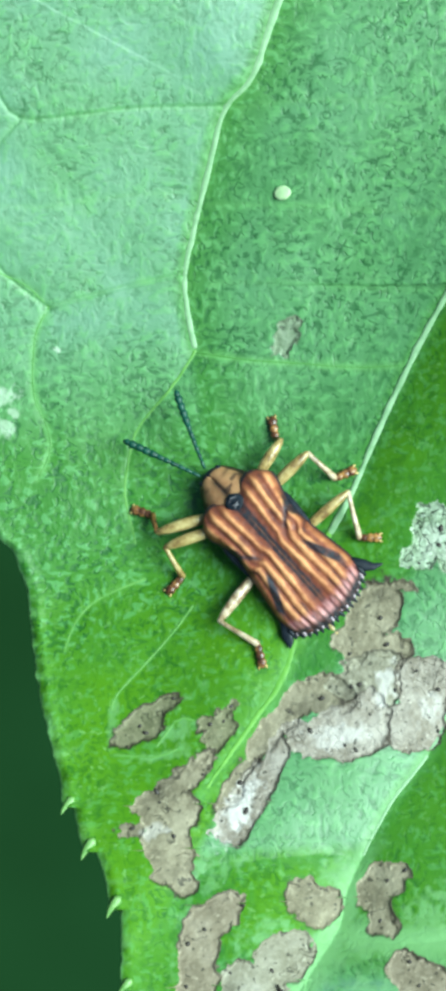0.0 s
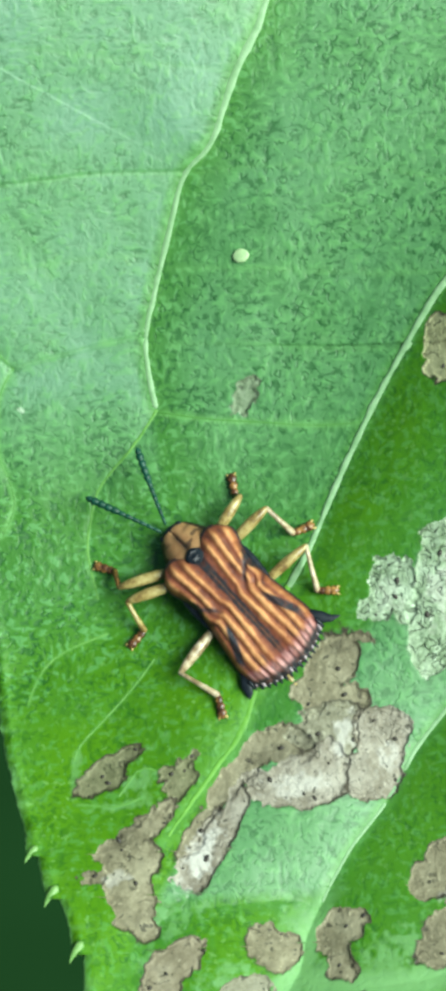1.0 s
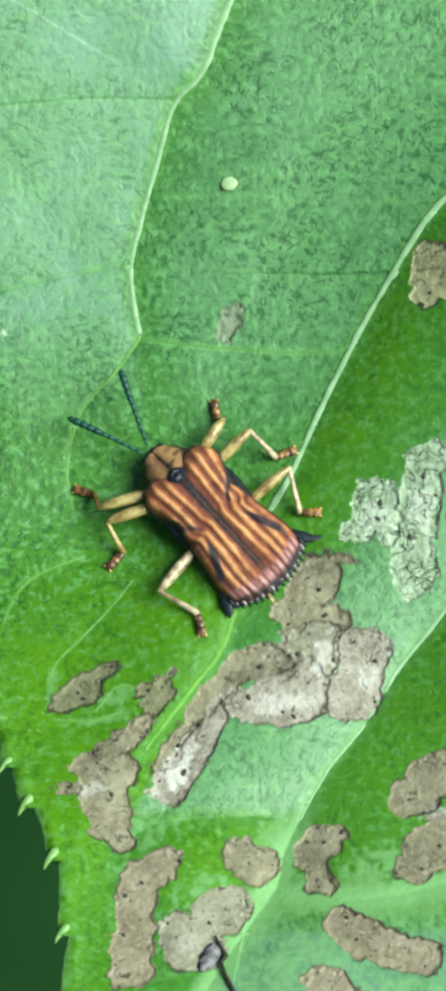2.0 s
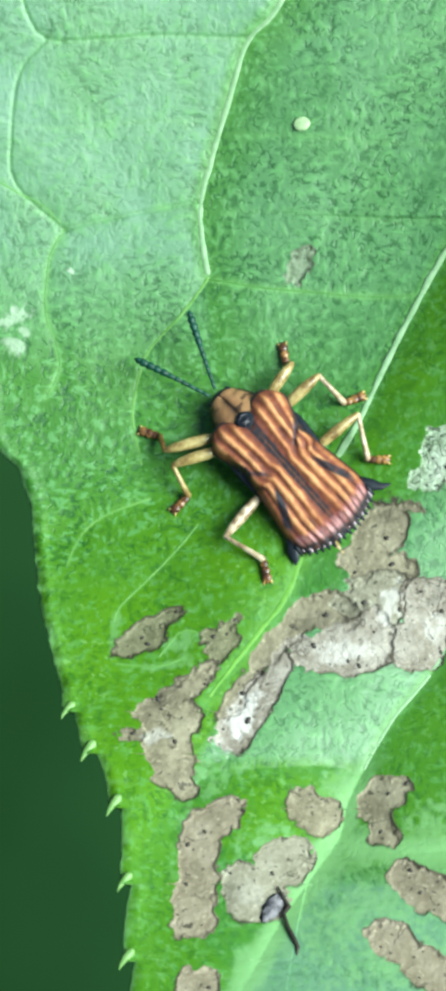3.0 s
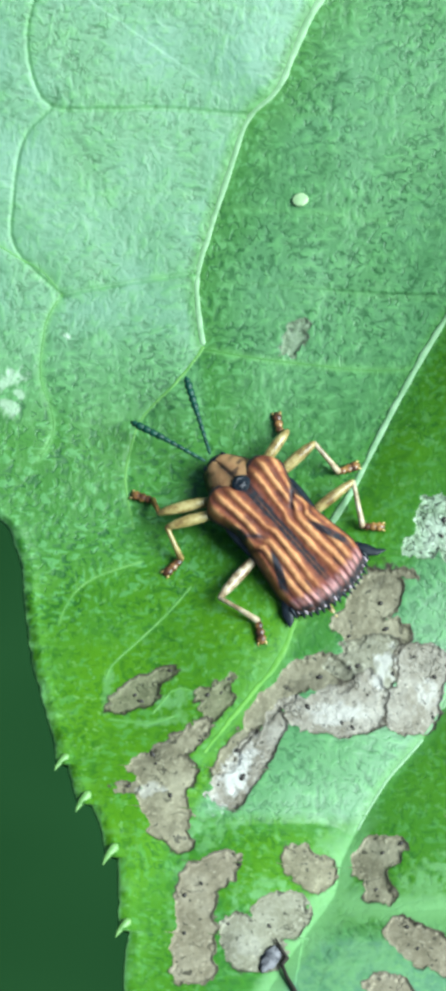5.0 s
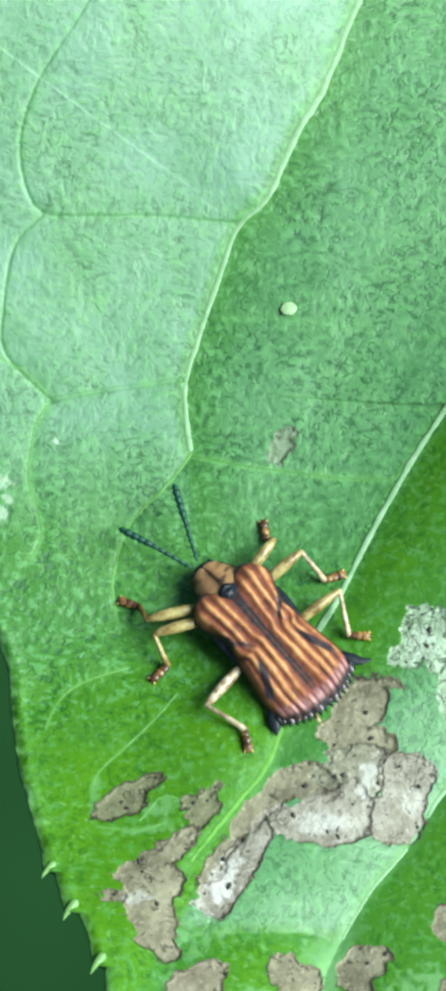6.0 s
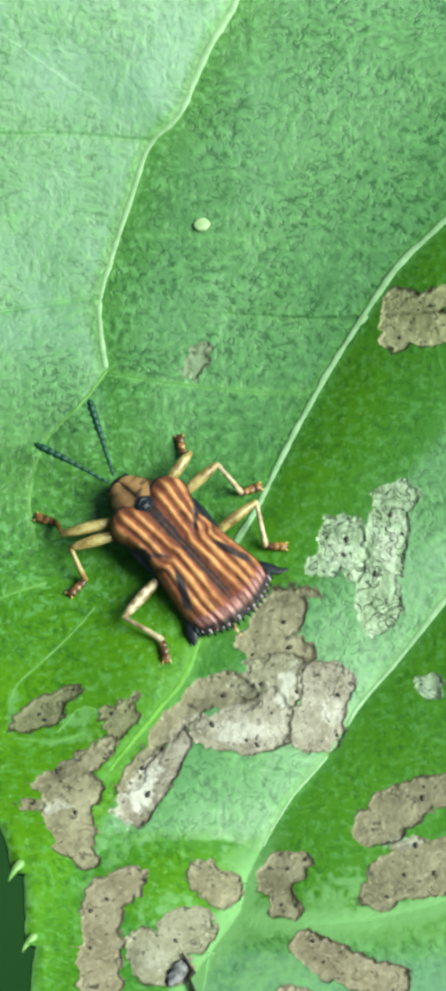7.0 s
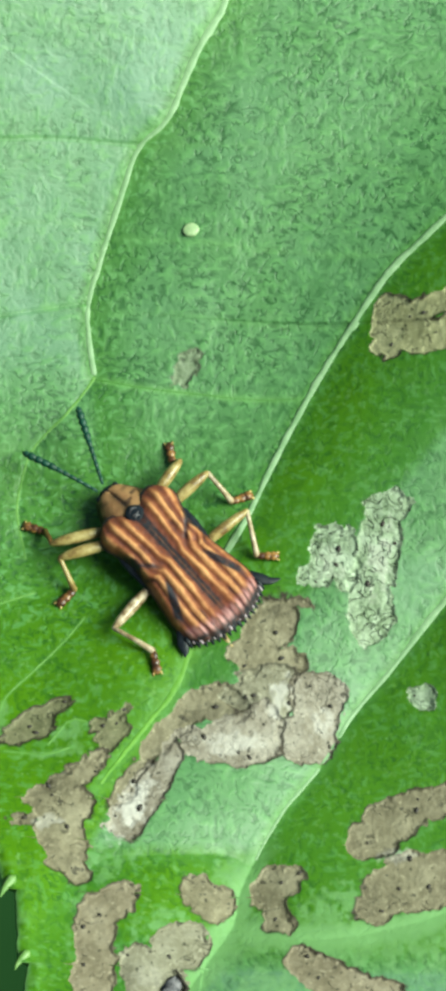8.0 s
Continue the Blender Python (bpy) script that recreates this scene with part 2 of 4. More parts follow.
# ---- mesh helpers; all shapes are given in millimetres ----
def mesh_of(name, verts, faces, material, smooth=True):
    me = bpy.data.meshes.new(name)
    me.from_pydata([tuple(float(c) * MM for c in v) for v in verts], [], faces)
    me.materials.append(material)
    me.polygons.foreach_set("use_smooth", [smooth] * len(me.polygons))
    me.update()
    return me


def piece(name, me, parent=None, label=""):
    ob = new(name, me)
    if parent:
        ob.parent = parent
    if label:
        ob["label"] = label
    return ob


def quads_mesh(name, xyz, quads, material, attrs):
    """A large mesh from arrays: points in mm, rows of four corners, named values a point."""
    me = bpy.data.meshes.new(name)
    me.vertices.add(len(xyz))
    me.vertices.foreach_set("co", (np.asarray(xyz) * MM).astype(np.float32).ravel())
    me.loops.add(quads.size)
    me.loops.foreach_set("vertex_index", quads.astype(np.int32).ravel())
    me.polygons.add(len(quads))
    me.polygons.foreach_set("loop_start", np.arange(0, quads.size, 4, dtype=np.int32))
    me.polygons.foreach_set("use_smooth", np.ones(len(quads), bool))
    me.update(calc_edges=True)
    for key, values in attrs.items():
        a = me.attributes.new(key, "FLOAT", "POINT")
        a.data.foreach_set("value", values.astype(np.float32))
    me.materials.append(material)
    return me


def tube(name, spine, radii, material, sides=10, flat=1.0, caps=True):
    """A tapered tube along the points, with rounded ends. flat: height over width of the section."""
    spine = [Vector(p) for p in spine]
    pts, rad = [spine[0]], [radii[0] * 0.3]
    d0 = (spine[1] - spine[0]).normalized()
    pts = [spine[0] - d0 * radii[0] * 0.6] + spine
    rad = [radii[0] * 0.45] + list(radii)
    d1 = (spine[-1] - spine[-2]).normalized()
    pts.append(spine[-1] + d1 * radii[-1] * 0.6)
    rad.append(radii[-1] * 0.45)
    verts, faces = [], []
    for i, (p, r) in enumerate(zip(pts, rad)):
        d = (pts[min(i + 1, len(pts) - 1)] - pts[max(i - 1, 0)]).normalized()
        side = d.cross(Vector((0, 0, 1)))
        side = side.normalized() if side.length > 1e-4 else Vector((1, 0, 0))
        over = side.cross(d).normalized()
        for k in range(sides):
            a = 2 * math.pi * k / sides
            verts.append(p + side * (r * math.cos(a)) + over * (r * flat * math.sin(a)))
    n = len(pts)
    for i in range(n - 1):
        for k in range(sides):
            k2 = (k + 1) % sides
            faces.append((i * sides + k, i * sides + k2, (i + 1) * sides + k2, (i + 1) * sides + k))
    verts += [pts[0] - d0 * radii[0] * 0.25, pts[-1] + d1 * radii[-1] * 0.25]
    for k in range(sides):
        k2 = (k + 1) % sides
        faces.append((len(verts) - 2, k2, k))
        faces.append((len(verts) - 1, (n - 1) * sides + k, (n - 1) * sides + k2))
    return mesh_of(name, verts, faces, material)


def blob(name, rx, ry, rz, material, rings=8, sides=14, power=1.0, at=(0, 0, 0), wobble=0.0, seed=0):
    rnd = random.Random(seed)
    verts, faces = [], []
    for i in range(rings + 1):
        b = -math.pi / 2 + math.pi * i / rings
        for k in range(sides):
            a = 2 * math.pi * k / sides
            cb = max(math.cos(b), 0.02) ** power
            w = 1 + wobble * rnd.uniform(-1, 1)
            verts.append((at[0] + rx * cb * math.cos(a) * w, at[1] + ry * cb * math.sin(a) * w, at[2] + rz * math.sin(b) * w))
    for i in range(rings):
        for k in range(sides):
            k2 = (k + 1) % sides
            faces.append((i * sides + k, i * sides + k2, (i + 1) * sides + k2, (i + 1) * sides + k))
    faces.append(tuple(range(sides))[::-1])
    faces.append(tuple(rings * sides + k for k in range(sides)))
    return mesh_of(name, verts, faces, material)


# ---- fields over the plan, in mm ----
def lattice(ix, iy, seed):
    v = np.sin(ix * 127.1 + iy * 311.7 + seed * 74.7) * 43758.5453
    return v - np.floor(v)


def soft_noise(x, y, scale, seed=0, octaves=3):
    """Smooth noise about 0, within about -1 and 1."""
    out, amp, total = np.zeros(np.broadcast(x, y).shape), 1.0, 0.0
    for o in range(octaves):
        u, v = np.asarray(x) * scale * 2**o + 17.3 * o, np.asarray(y) * scale * 2**o + 9.1 * o
        ix, iy = np.floor(u), np.floor(v)
        fu, fv = u - ix, v - iy
        fu, fv = fu * fu * (3 - 2 * fu), fv * fv * (3 - 2 * fv)
        a, b = lattice(ix, iy, seed + o), lattice(ix + 1, iy, seed + o)
        c, d = lattice(ix, iy + 1, seed + o), lattice(ix + 1, iy + 1, seed + o)
        out = out + amp * ((a + (b - a) * fu) * (1 - fv) + (c + (d - c) * fu) * fv - 0.5) * 2
        total, amp = total + amp, amp * 0.5
    return out / total


def smooth_line(points, step=0.12):
    """A gentle curve through the plan points."""
    p = [Vector((*q, 0)) for q in points]
    p = [p[0] * 2 - p[1]] + p + [p[-1] * 2 - p[-2]]
    out = []
    for i in range(1, len(p) - 2):
        n = max(2, int((p[i + 1] - p[i]).length / step))
        for k in range(n):
            t = k / n
            out.append(0.5 * ((2 * p[i]) + (p[i + 1] - p[i - 1]) * t + (2 * p[i - 1] - 5 * p[i] + 4 * p[i + 1] - p[i + 2]) * t * t + (3 * p[i] - p[i - 1] - 3 * p[i + 1] + p[i + 2]) * t**3))
    out.append(p[-2])
    return np.array([(v.x, v.y) for v in out])


def line_offset(x, y, line):
    """Distance to a line of points, the offset across it (left of its run positive), and the nearest place along it from 0 to 1."""
    best, across, along = np.full(x.shape, 1e9), np.zeros(x.shape), np.zeros(x.shape)
    ends = line[::3] if (len(line) - 1) % 3 == 0 else np.concatenate([line[::3], line[-1:]])
    n = len(ends) - 1
    for k, ((ax, ay), (bx, by)) in enumerate(zip(ends[:-1], ends[1:])):
        dx, dy = bx - ax, by - ay
        q = dx * dx + dy * dy
        t = np.clip(((x - ax) * dx + (y - ay) * dy) / q, 0, 1)
        ex, ey = x - ax - t * dx, y - ay - t * dy
        d = np.hypot(ex, ey)
        near = d < best
        best = np.where(near, d, best)
        across = np.where(near, (dx * ey - dy * ex) / math.sqrt(q), across)
        along = np.where(near, (k + t) / n, along)
    return best, across, along


# veins: name, plan points, half width at start and end, slope of the blade up from it, how much steeper on the left of its run, reach of that slope
VEINS = []
VEINS.append(("main", [(4.4, 21.5), (3.37, 18.88), (2.45, 16.21), (1.61, 14.69), (0.79, 12.6), (-0.09, 11.69), (-0.68, 10.02), (-1.5, 7.06), (-1.51, 5.68), (-1.33, 4.59)], 0.14, 0.09, 0.135, -0.092, 7.0))
VEINS.append(("thin", [(-1.33, 4.59), (-1.69, 4.02), (-2.21, 3.36), (-3.1, 2.39), (-3.46, 1.43), (-3.59, 0.64), (-3.54, -0.07), (-3.32, -1.15)], 0.055, 0.03, 0.06, 0.0, 2.0))
VEINS.append(("pale", [(-1.36, 4.52), (0.33, 4.21), (1.68, 4.06), (3.58, 3.85), (5.28, 3.86)], 0.04, 0.012, 0.07, 0.0, 1.2))
VEINS.append(("main", [(12.5, 12.3), (10.6, 10.6), (8.81, 8.94), (7.56, 7.7), (6.42, 6.05), (5.47, 4.49), (4.52, 2.73), (3.58, 0.77), (3.1, -0.22), (2.63, -1.01)], 0.125, 0.11, 0.17, 0.16, 3.6))
VEINS.append(("lower", [(2.63, -1.01), (1.87, -3.0), (1.12, -5.19), (0.28, -6.39), (-0.6, -7.6), (-1.15, -8.35)], 0.17, 0.09, 0.05, 0.0, 2.0))
VEINS.append(("main", [(12.6, 1.9), (10.4, -0.8), (8.63, -3.02), (7.39, -4.63), (6.27, -5.96), (5.32, -7.5), (4.19, -8.85), (3.42, -10.2), (2.85, -11.34), (2.64, -12.28), (1.72, -13.6), (0.99, -14.68), (0.0, -16.5)], 0.15, 0.05, 0.31, -0.05, 5.4))
VEINS.append(("crease", [(-1.82, -11.13), (-0.86, -10.45), (1.11, -10.27), (2.55, -10.23), (3.35, -10.65)], 0.03, 0.02, 0.20, 0.10, 2.4))
VEINS.append(("main", [(2.68, -12.38), (4.07, -12.7), (6.06, -12.56), (8.37, -11.96), (11.5, -10.6)], 0.05, 0.045, 0.12, 0.0, 2.0))
VEINS.append(("side", [(-5.7, 6.04), (-6.3, 6.7), (-6.99, 7.05), (-8.0, 7.6)], 0.035, 0.03, 0.05, 0.0, 0.8))
VEINS.append(("pale", [(-5.7, 6.04), (-6.14, 5.14), (-6.27, 3.55), (-5.94, 2.57), (-5.82, 1.78), (-6.2, 0.9)], 0.04, 0.03, 0.06, 0.0, 0.8))
VEINS.append(("groove", [(-5.7, 6.04), (-4.35, 6.35), (-3.0, 6.63), (-1.55, 6.9)], 0.03, 0.03, 0.04, 0.0, 0.8))
VEINS.append(("groove", [(-0.1, 11.75), (-2.6, 11.77), (-4.55, 11.6), (-6.1, 11.55), (-6.71, 12.32), (-6.91, 13.74), (-6.43, 15.38), (-5.52, 16.89), (-4.98, 17.83), (-4.2, 19.6)], 0.03, 0.03, 0.05, 0.0, 0.8))
VEINS.append(("groove", [(-6.14, 11.56), (-6.99, 10.52), (-7.25, 8.66), (-7.14, 7.35), (-5.67, 5.96)], 0.03, 0.03, 0.05, 0.0, 0.8))
VEINS.append(("faint", [(1.51, 14.65), (-1.16, 14.99), (-3.32, 15.27), (-5.28, 15.51), (-6.34, 15.48)], 0.025, 0.02, 0.03, 0.0, 0.8))
VEINS.append(("thin", [(-1.56, -3.05), (-2.07, -3.7), (-2.79, -4.51), (-3.44, -5.16), (-3.87, -5.65), (-4.0, -6.14)], 0.045, 0.03, 0.05, 0.0, 1.0))
VEINS.append(("thin", [(-3.06, -2.22), (-4.03, -2.56), (-4.76, -2.98), (-5.19, -3.57), (-5.43, -4.31)], 0.035, 0.02, 0.03, 0.0, 1.0))
VEINS.append(("faint", [(-0.05, 11.7), (3.0, 11.75), (7.0, 11.2), (9.4, 10.2)], 0.03, 0.02, 0.03, 0.0, 0.9))
VEINS.append(("faint", [(-1.0, 8.9), (2.0, 8.7), (5.6, 8.3), (7.9, 8.2)], 0.03, 0.02, 0.025, 0.0, 0.9))
VEINS.append(("faint", [(-1.5, 6.6), (1.5, 6.45), (3.6, 6.2), (6.3, 6.0)], 0.03, 0.02, 0.025, 0.0, 0.9))
VEINS.append(("faint", [(-1.2, 9.3), (-3.4, 9.25), (-5.4, 9.0), (-7.2, 9.1)], 0.03, 0.02, 0.025, 0.0, 0.9))
VEINS.append(("faint", [(-5.9, 2.15), (-4.9, 2.0), (-3.55, 2.3)], 0.03, 0.02, 0.04, 0.0, 0.9))
VEINS.append(("thin", [(-2.58, -7.06), (-2.25, -6.62), (-1.96, -6.3), (-1.53, -6.35), (-1.31, -6.77)], 0.05, 0.035, 0.0, 0.0, 0.4))
VEINS.append(("thin", [(-3.83, -7.28), (-3.25, -7.33), (-2.6, -7.36), (-1.85, -7.12)], 0.04, 0.04, 0.0, 0.0, 0.4))
LINES = [smooth_line(v[1]) for v in VEINS]

MARGIN = [(-19, -2.7), (-14.8, -3.14), (-13.6, -3.3), (-12.1, -3.5), (-11.5, -3.72), (-10.6, -4.03), (-9.85, -4.6), (-8.6, -5.2), (-6.9, -5.75), (-5.3, -6.22), (-3.6, -6.50), (-2.4, -6.60), (-1.6, -6.86), (-1.05, -7.15), (-0.75, -7.7), (0.0, -8.0), (1.5, -8.1), (2.8, -8.25), (5.0, -8.4), (9, -9.2), (15, -10.2), (23, -10.6)]
TEETH = [(-8.7, 0.7), (-9.9, 0.85), (-11.45, 0.85), (-13.55, 0.75), (-15.6, 0.8)]
MARGIN_Y, MARGIN_X = np.array([m[0] for m in MARGIN], float), np.array([m[1] for m in MARGIN], float)


def margin_x(y):
    y = np.asarray(y, float)
    m = sum(np.interp(y + d, MARGIN_Y, MARGIN_X) for d in (-0.25, -0.12, 0, 0.12, 0.25)) / 5
    for yt, size in TEETH:
        m = m + 0.30 * size * np.where(y < yt, np.exp(-np.abs(yt - y) / 0.7), 0) - 0.14 * size * np.where(y >= yt, np.exp(-np.abs(y - yt) / 0.6), 0)
    return m + 0.018 * soft_noise(y, y * 0 + 5.5, 6.5, 8, 2) + 0.07 * soft_noise(y, y * 0 + 3.3, 1.1, 5) + 0.035 * soft_noise(y, y * 0 + 8.1, 3.0, 6, 2)


def base_height(x, y):
    x, y = np.asarray(x, float) / 10, np.asarray(y, float) / 10
    return -1.85 + 0.88 * x - 0.74 * y + 1.03 * x * x + 0.71 * x * y + 1.76 * y * y - 0.12 * x * x * y - 0.41 * y**3 - 1.22 * x * y * y


def leaf_height(x, y):
    """The upper face of the blade: the broad curl, the quilting between veins, and the grooves."""
    x, y = np.atleast_1d(np.asarray(x, float)), np.atleast_1d(np.asarray(y, float))
    h = base_height(x, y)
    for (kind, _, w0, w1, lift, lean, reach), line in zip(VEINS, LINES):
        far = 3 * reach
        near = (x > line[:, 0].min() - far) & (x < line[:, 0].max() + far) & (y > line[:, 1].min() - far) & (y < line[:, 1].max() + far)
        if not near.any():
            continue
        d, s, t = line_offset(x[near], y[near], line)
        flat = 0.45 * reach
        lift = lift * (1 - 0.6 * np.clip((t - 0.86) / 0.14, 0, 1))
        rise = lift * flat * (np.tanh(d / flat) - 0.5) + lean * s / (d + 1e-3) * d * np.exp(-((d / (1.7 * reach if reach > 6 else reach)) ** 2))
        rise = rise - (0.03 if kind == "groove" else 0.004) * np.exp(-((d / (0.06 if kind == "groove" else 0.12)) ** 2))
        h[near] += rise * np.clip((far - d) / (2 * reach), 0, 1)
    # the blade folds up below the small margin vein
    u = np.clip(-2.6 - y + 0.37 * (x + 3.5), 0, 6)
    side = 1 / (1 + np.exp((x - 0.3 - 0.45 * (y + 6)) / 0.5))
    h = h + 0.21 * side * (2.4 * (1 - np.exp(-u / 2.4)))
    # it climbs from the margin side to the far side
    h = h + 0.40 * np.tanh((x + 1.1) / 2.0) * (0.3 + 0.7 / (1 + np.exp((y - 0.6) / 1.1)))
    h = h + 0.04 * soft_noise(x, y, 0.5, 11) + 0.014 * soft_noise(x, y, 1.4, 12, 2)
    return h


# feeding scars: material, depth, lobes of (x, y, half length, half width, turn)
SCARS = []
SCARS.append((SCAR_OLIVE, "small dry olive-brown feeding scar", [(-3.08, -6.44, 0.67, 0.41, 34), (-2.43, -5.91, 0.45, 0.20, 28), (-3.37, -6.69, 0.47, 0.28, 12)]))
SCARS.append((SCAR_OLIVE, "small dry olive-brown feeding scar", [(-0.81, -6.67, 0.51, 0.37, 53), (-0.45, -6.10, 0.25, 0.11, 44), (-1.11, -6.48, 0.29, 0.20, 2)]))
SCARS.append((SCAR_BROWN, "dry brown lobed feeding scar", [(-1.83, -8.03, 1.01, 0.34, 33), (-2.58, -8.59, 0.58, 0.35, 23), (-2.14, -8.98, 0.80, 0.58, 18), (-3.20, -9.35, 0.53, 0.16, 7), (-2.20, -9.85, 0.84, 0.63, -58), (-1.76, -10.78, 0.36, 0.22, -74)]))
SCARS.append((SCAR_BROWN, "long dry brown feeding scar beside a vein", [(1.76, -5.80, 0.80, 0.36, 32), (0.74, -6.82, 1.29, 0.34, 48), (-0.22, -8.10, 0.82, 0.25, 57), (2.56, -5.79, 0.65, 0.47, 1)]))
SCARS.append((SCAR_PALE, "papery whitish feeding scar", [(0.84, -7.56, 0.67, 0.29, 64), (0.10, -8.53, 1.01, 0.49, 57), (-0.44, -9.32, 0.52, 0.40, 33)]))
SCARS.append((SCAR_BROWN, "dry brown feeding scar under the beetle's tail", [(3.89, -3.36, 1.01, 0.62, 66), (3.51, -4.08, 0.77, 0.53, 41), (4.45, -2.65, 0.52, 0.16, -11), (4.25, -4.36, 0.60, 0.35, -19)]))
SCARS.append((SCAR_STRAW_GREY, "dry grey-brown feeding scar between paler ones", [(3.72, -5.07, 0.79, 0.50, 12), (2.97, -5.45, 0.60, 0.42, 22), (4.00, -5.62, 0.49, 0.46, 2)]))
SCARS.append((SCAR_PALE, "pale papery rounded feeding scar", [(5.15, -5.51, 0.80, 0.69, 3), (4.91, -6.78, 0.80, 0.72, 3), (5.57, -5.87, 0.34, 0.74, -17)]))
SCARS.append((SCAR_PALE, "pale papery oval feeding scar", [(3.00, -6.81, 1.12, 0.73, 7), (1.94, -7.03, 0.62, 0.39, -14), (3.67, -6.30, 0.48, 0.57, 22)]))
SCARS.append((SCAR_GREY, "greyish-green wrinkled feeding scar", [(7.31, 0.18, 0.71, 0.49, 30), (7.05, -1.11, 1.10, 0.64, 78), (6.75, -2.78, 1.05, 0.68, 98)]))
SCARS.append((SCAR_GREY, "greyish-green wrinkled feeding scar", [(5.66, -1.07, 0.77, 0.60, 70), (5.21, -1.80, 0.49, 0.27, 10), (6.03, -1.65, 0.38, 0.50, 0)]))
SCARS.append((SCAR_STRAW, "straw-coloured feeding scar with dark specks", [(7.61, 6.13, 0.62, 0.75, -8), (8.51, 6.40, 0.76, 0.38, 17), (8.47, 5.56, 0.84, 0.56, -6), (7.37, 5.34, 0.40, 0.29, -8), (9.48, 5.64, 0.74, 0.55, -4)]))
SCARS.append((SCAR_GREY, "small pale green feeding scar", [(8.19, -5.47, 0.36, 0.34, -2)]))
SCARS.append((SCAR_BROWN, "broad dry brown feeding scar", [(6.59, -9.77, 0.65, 0.57, 0), (7.34, -9.12, 1.01, 0.59, 31), (8.44, -8.69, 0.90, 0.45, 10)]))
SCARS.append((SCAR_BROWN, "broad dry brown feeding scar", [(7.29, -11.21, 1.05, 0.70, 13), (8.38, -10.91, 0.91, 0.74, 11), (6.56, -11.82, 0.50, 0.37, 1), (7.69, -10.46, 0.50, 0.23, 0)]))
SCARS.append((SCAR_BROWN, "dry brown kidney-shaped feeding scar", [(3.80, -11.25, 0.67, 0.51, 50), (3.88, -11.98, 0.43, 0.52, 10), (4.31, -10.84, 0.33, 0.21, 21)]))
SCARS.append((SCAR_BROWN, "dry brown oval feeding scar", [(1.87, -11.50, 0.78, 0.53, -35)]))
SCARS.append((SCAR_TAN, "long dry brown feeding scar near the margin", [(-0.91, -11.87, 0.80, 0.52, 23), (-1.29, -13.34, 1.59, 0.59, 90), (-1.33, -14.08, 0.95, 0.59, 90), (-0.30, -11.58, 0.34, 0.22, 43)]))
SCARS.append((SCAR_STRAW_GREY, "dry grey-brown lobed feeding scar", [(1.11, -13.00, 0.81, 0.61, 18), (-0.00, -13.61, 0.57, 0.69, 3), (0.52, -14.08, 0.71, 0.51, 3)]))
SCARS.append((SCAR_TAN, "long dry brown feeding scar", [(4.54, -13.42, 0.59, 0.46, -37), (5.52, -13.93, 1.14, 0.52, -20), (6.68, -14.25, 0.59, 0.48, -10)]))
SCARS.append((SCAR_TAN, "long dry brown feeding scar", [(4.23, -15.11, 0.86, 0.46, -24), (5.29, -15.86, 1.05, 0.51, -34)]))
SCARS.append((SCAR_TAN, "small dry brown feeding scar near the margin", [(-1.17, -16.20, 0.53, 0.42, -1)]))
SCARS.append((SCAR_ASH, "small thin grey feeding scar", [(1.45, 4.87, 0.51, 0.27, 59)]))


def scar_field(x, y, lobes, seed):
    """Positive inside a scar, in mm from its ragged outline."""
    f = np.full(x.shape, -9.0)
    x, y = x + 0.13 * soft_noise(x, y, 1.2, seed + 1, 2), y + 0.13 * soft_noise(x, y, 1.2, seed + 2, 2)
    for cx, cy, a, b, turn in lobes:
        c, s = math.cos(radians(turn)), math.sin(radians(turn))
        u, v = ((x - cx) * c + (y - cy) * s) / a, (-(x - cx) * s + (y - cy) * c) / b
        f = np.maximum(f, (1 - (np.abs(u) ** 2.8 + np.abs(v) ** 2.8) ** (1 / 2.8)) * min(a, b))
    ragged = 0.09 * soft_noise(x, y, 1.5, seed, 2) + 0.095 * soft_noise(x, y, 3.3, seed + 5, 2) + 0.07 * soft_noise(x, y, 6.5, seed + 3, 2)
    return f + 0.05 + ragged


def spot(x, y, cx, cy, a, b, turn, seed, ragged=0.25, hard=4.0, fine=5.0):
    c, s = math.cos(radians(turn)), math.sin(radians(turn))
    u, v = ((x - cx) * c + (y - cy) * s) / a, (-(x - cx) * s + (y - cy) * c) / b
    return np.clip((1 - np.hypot(u, v) + ragged * soft_noise(x, y, fine, seed)) * hard, 0, 1)


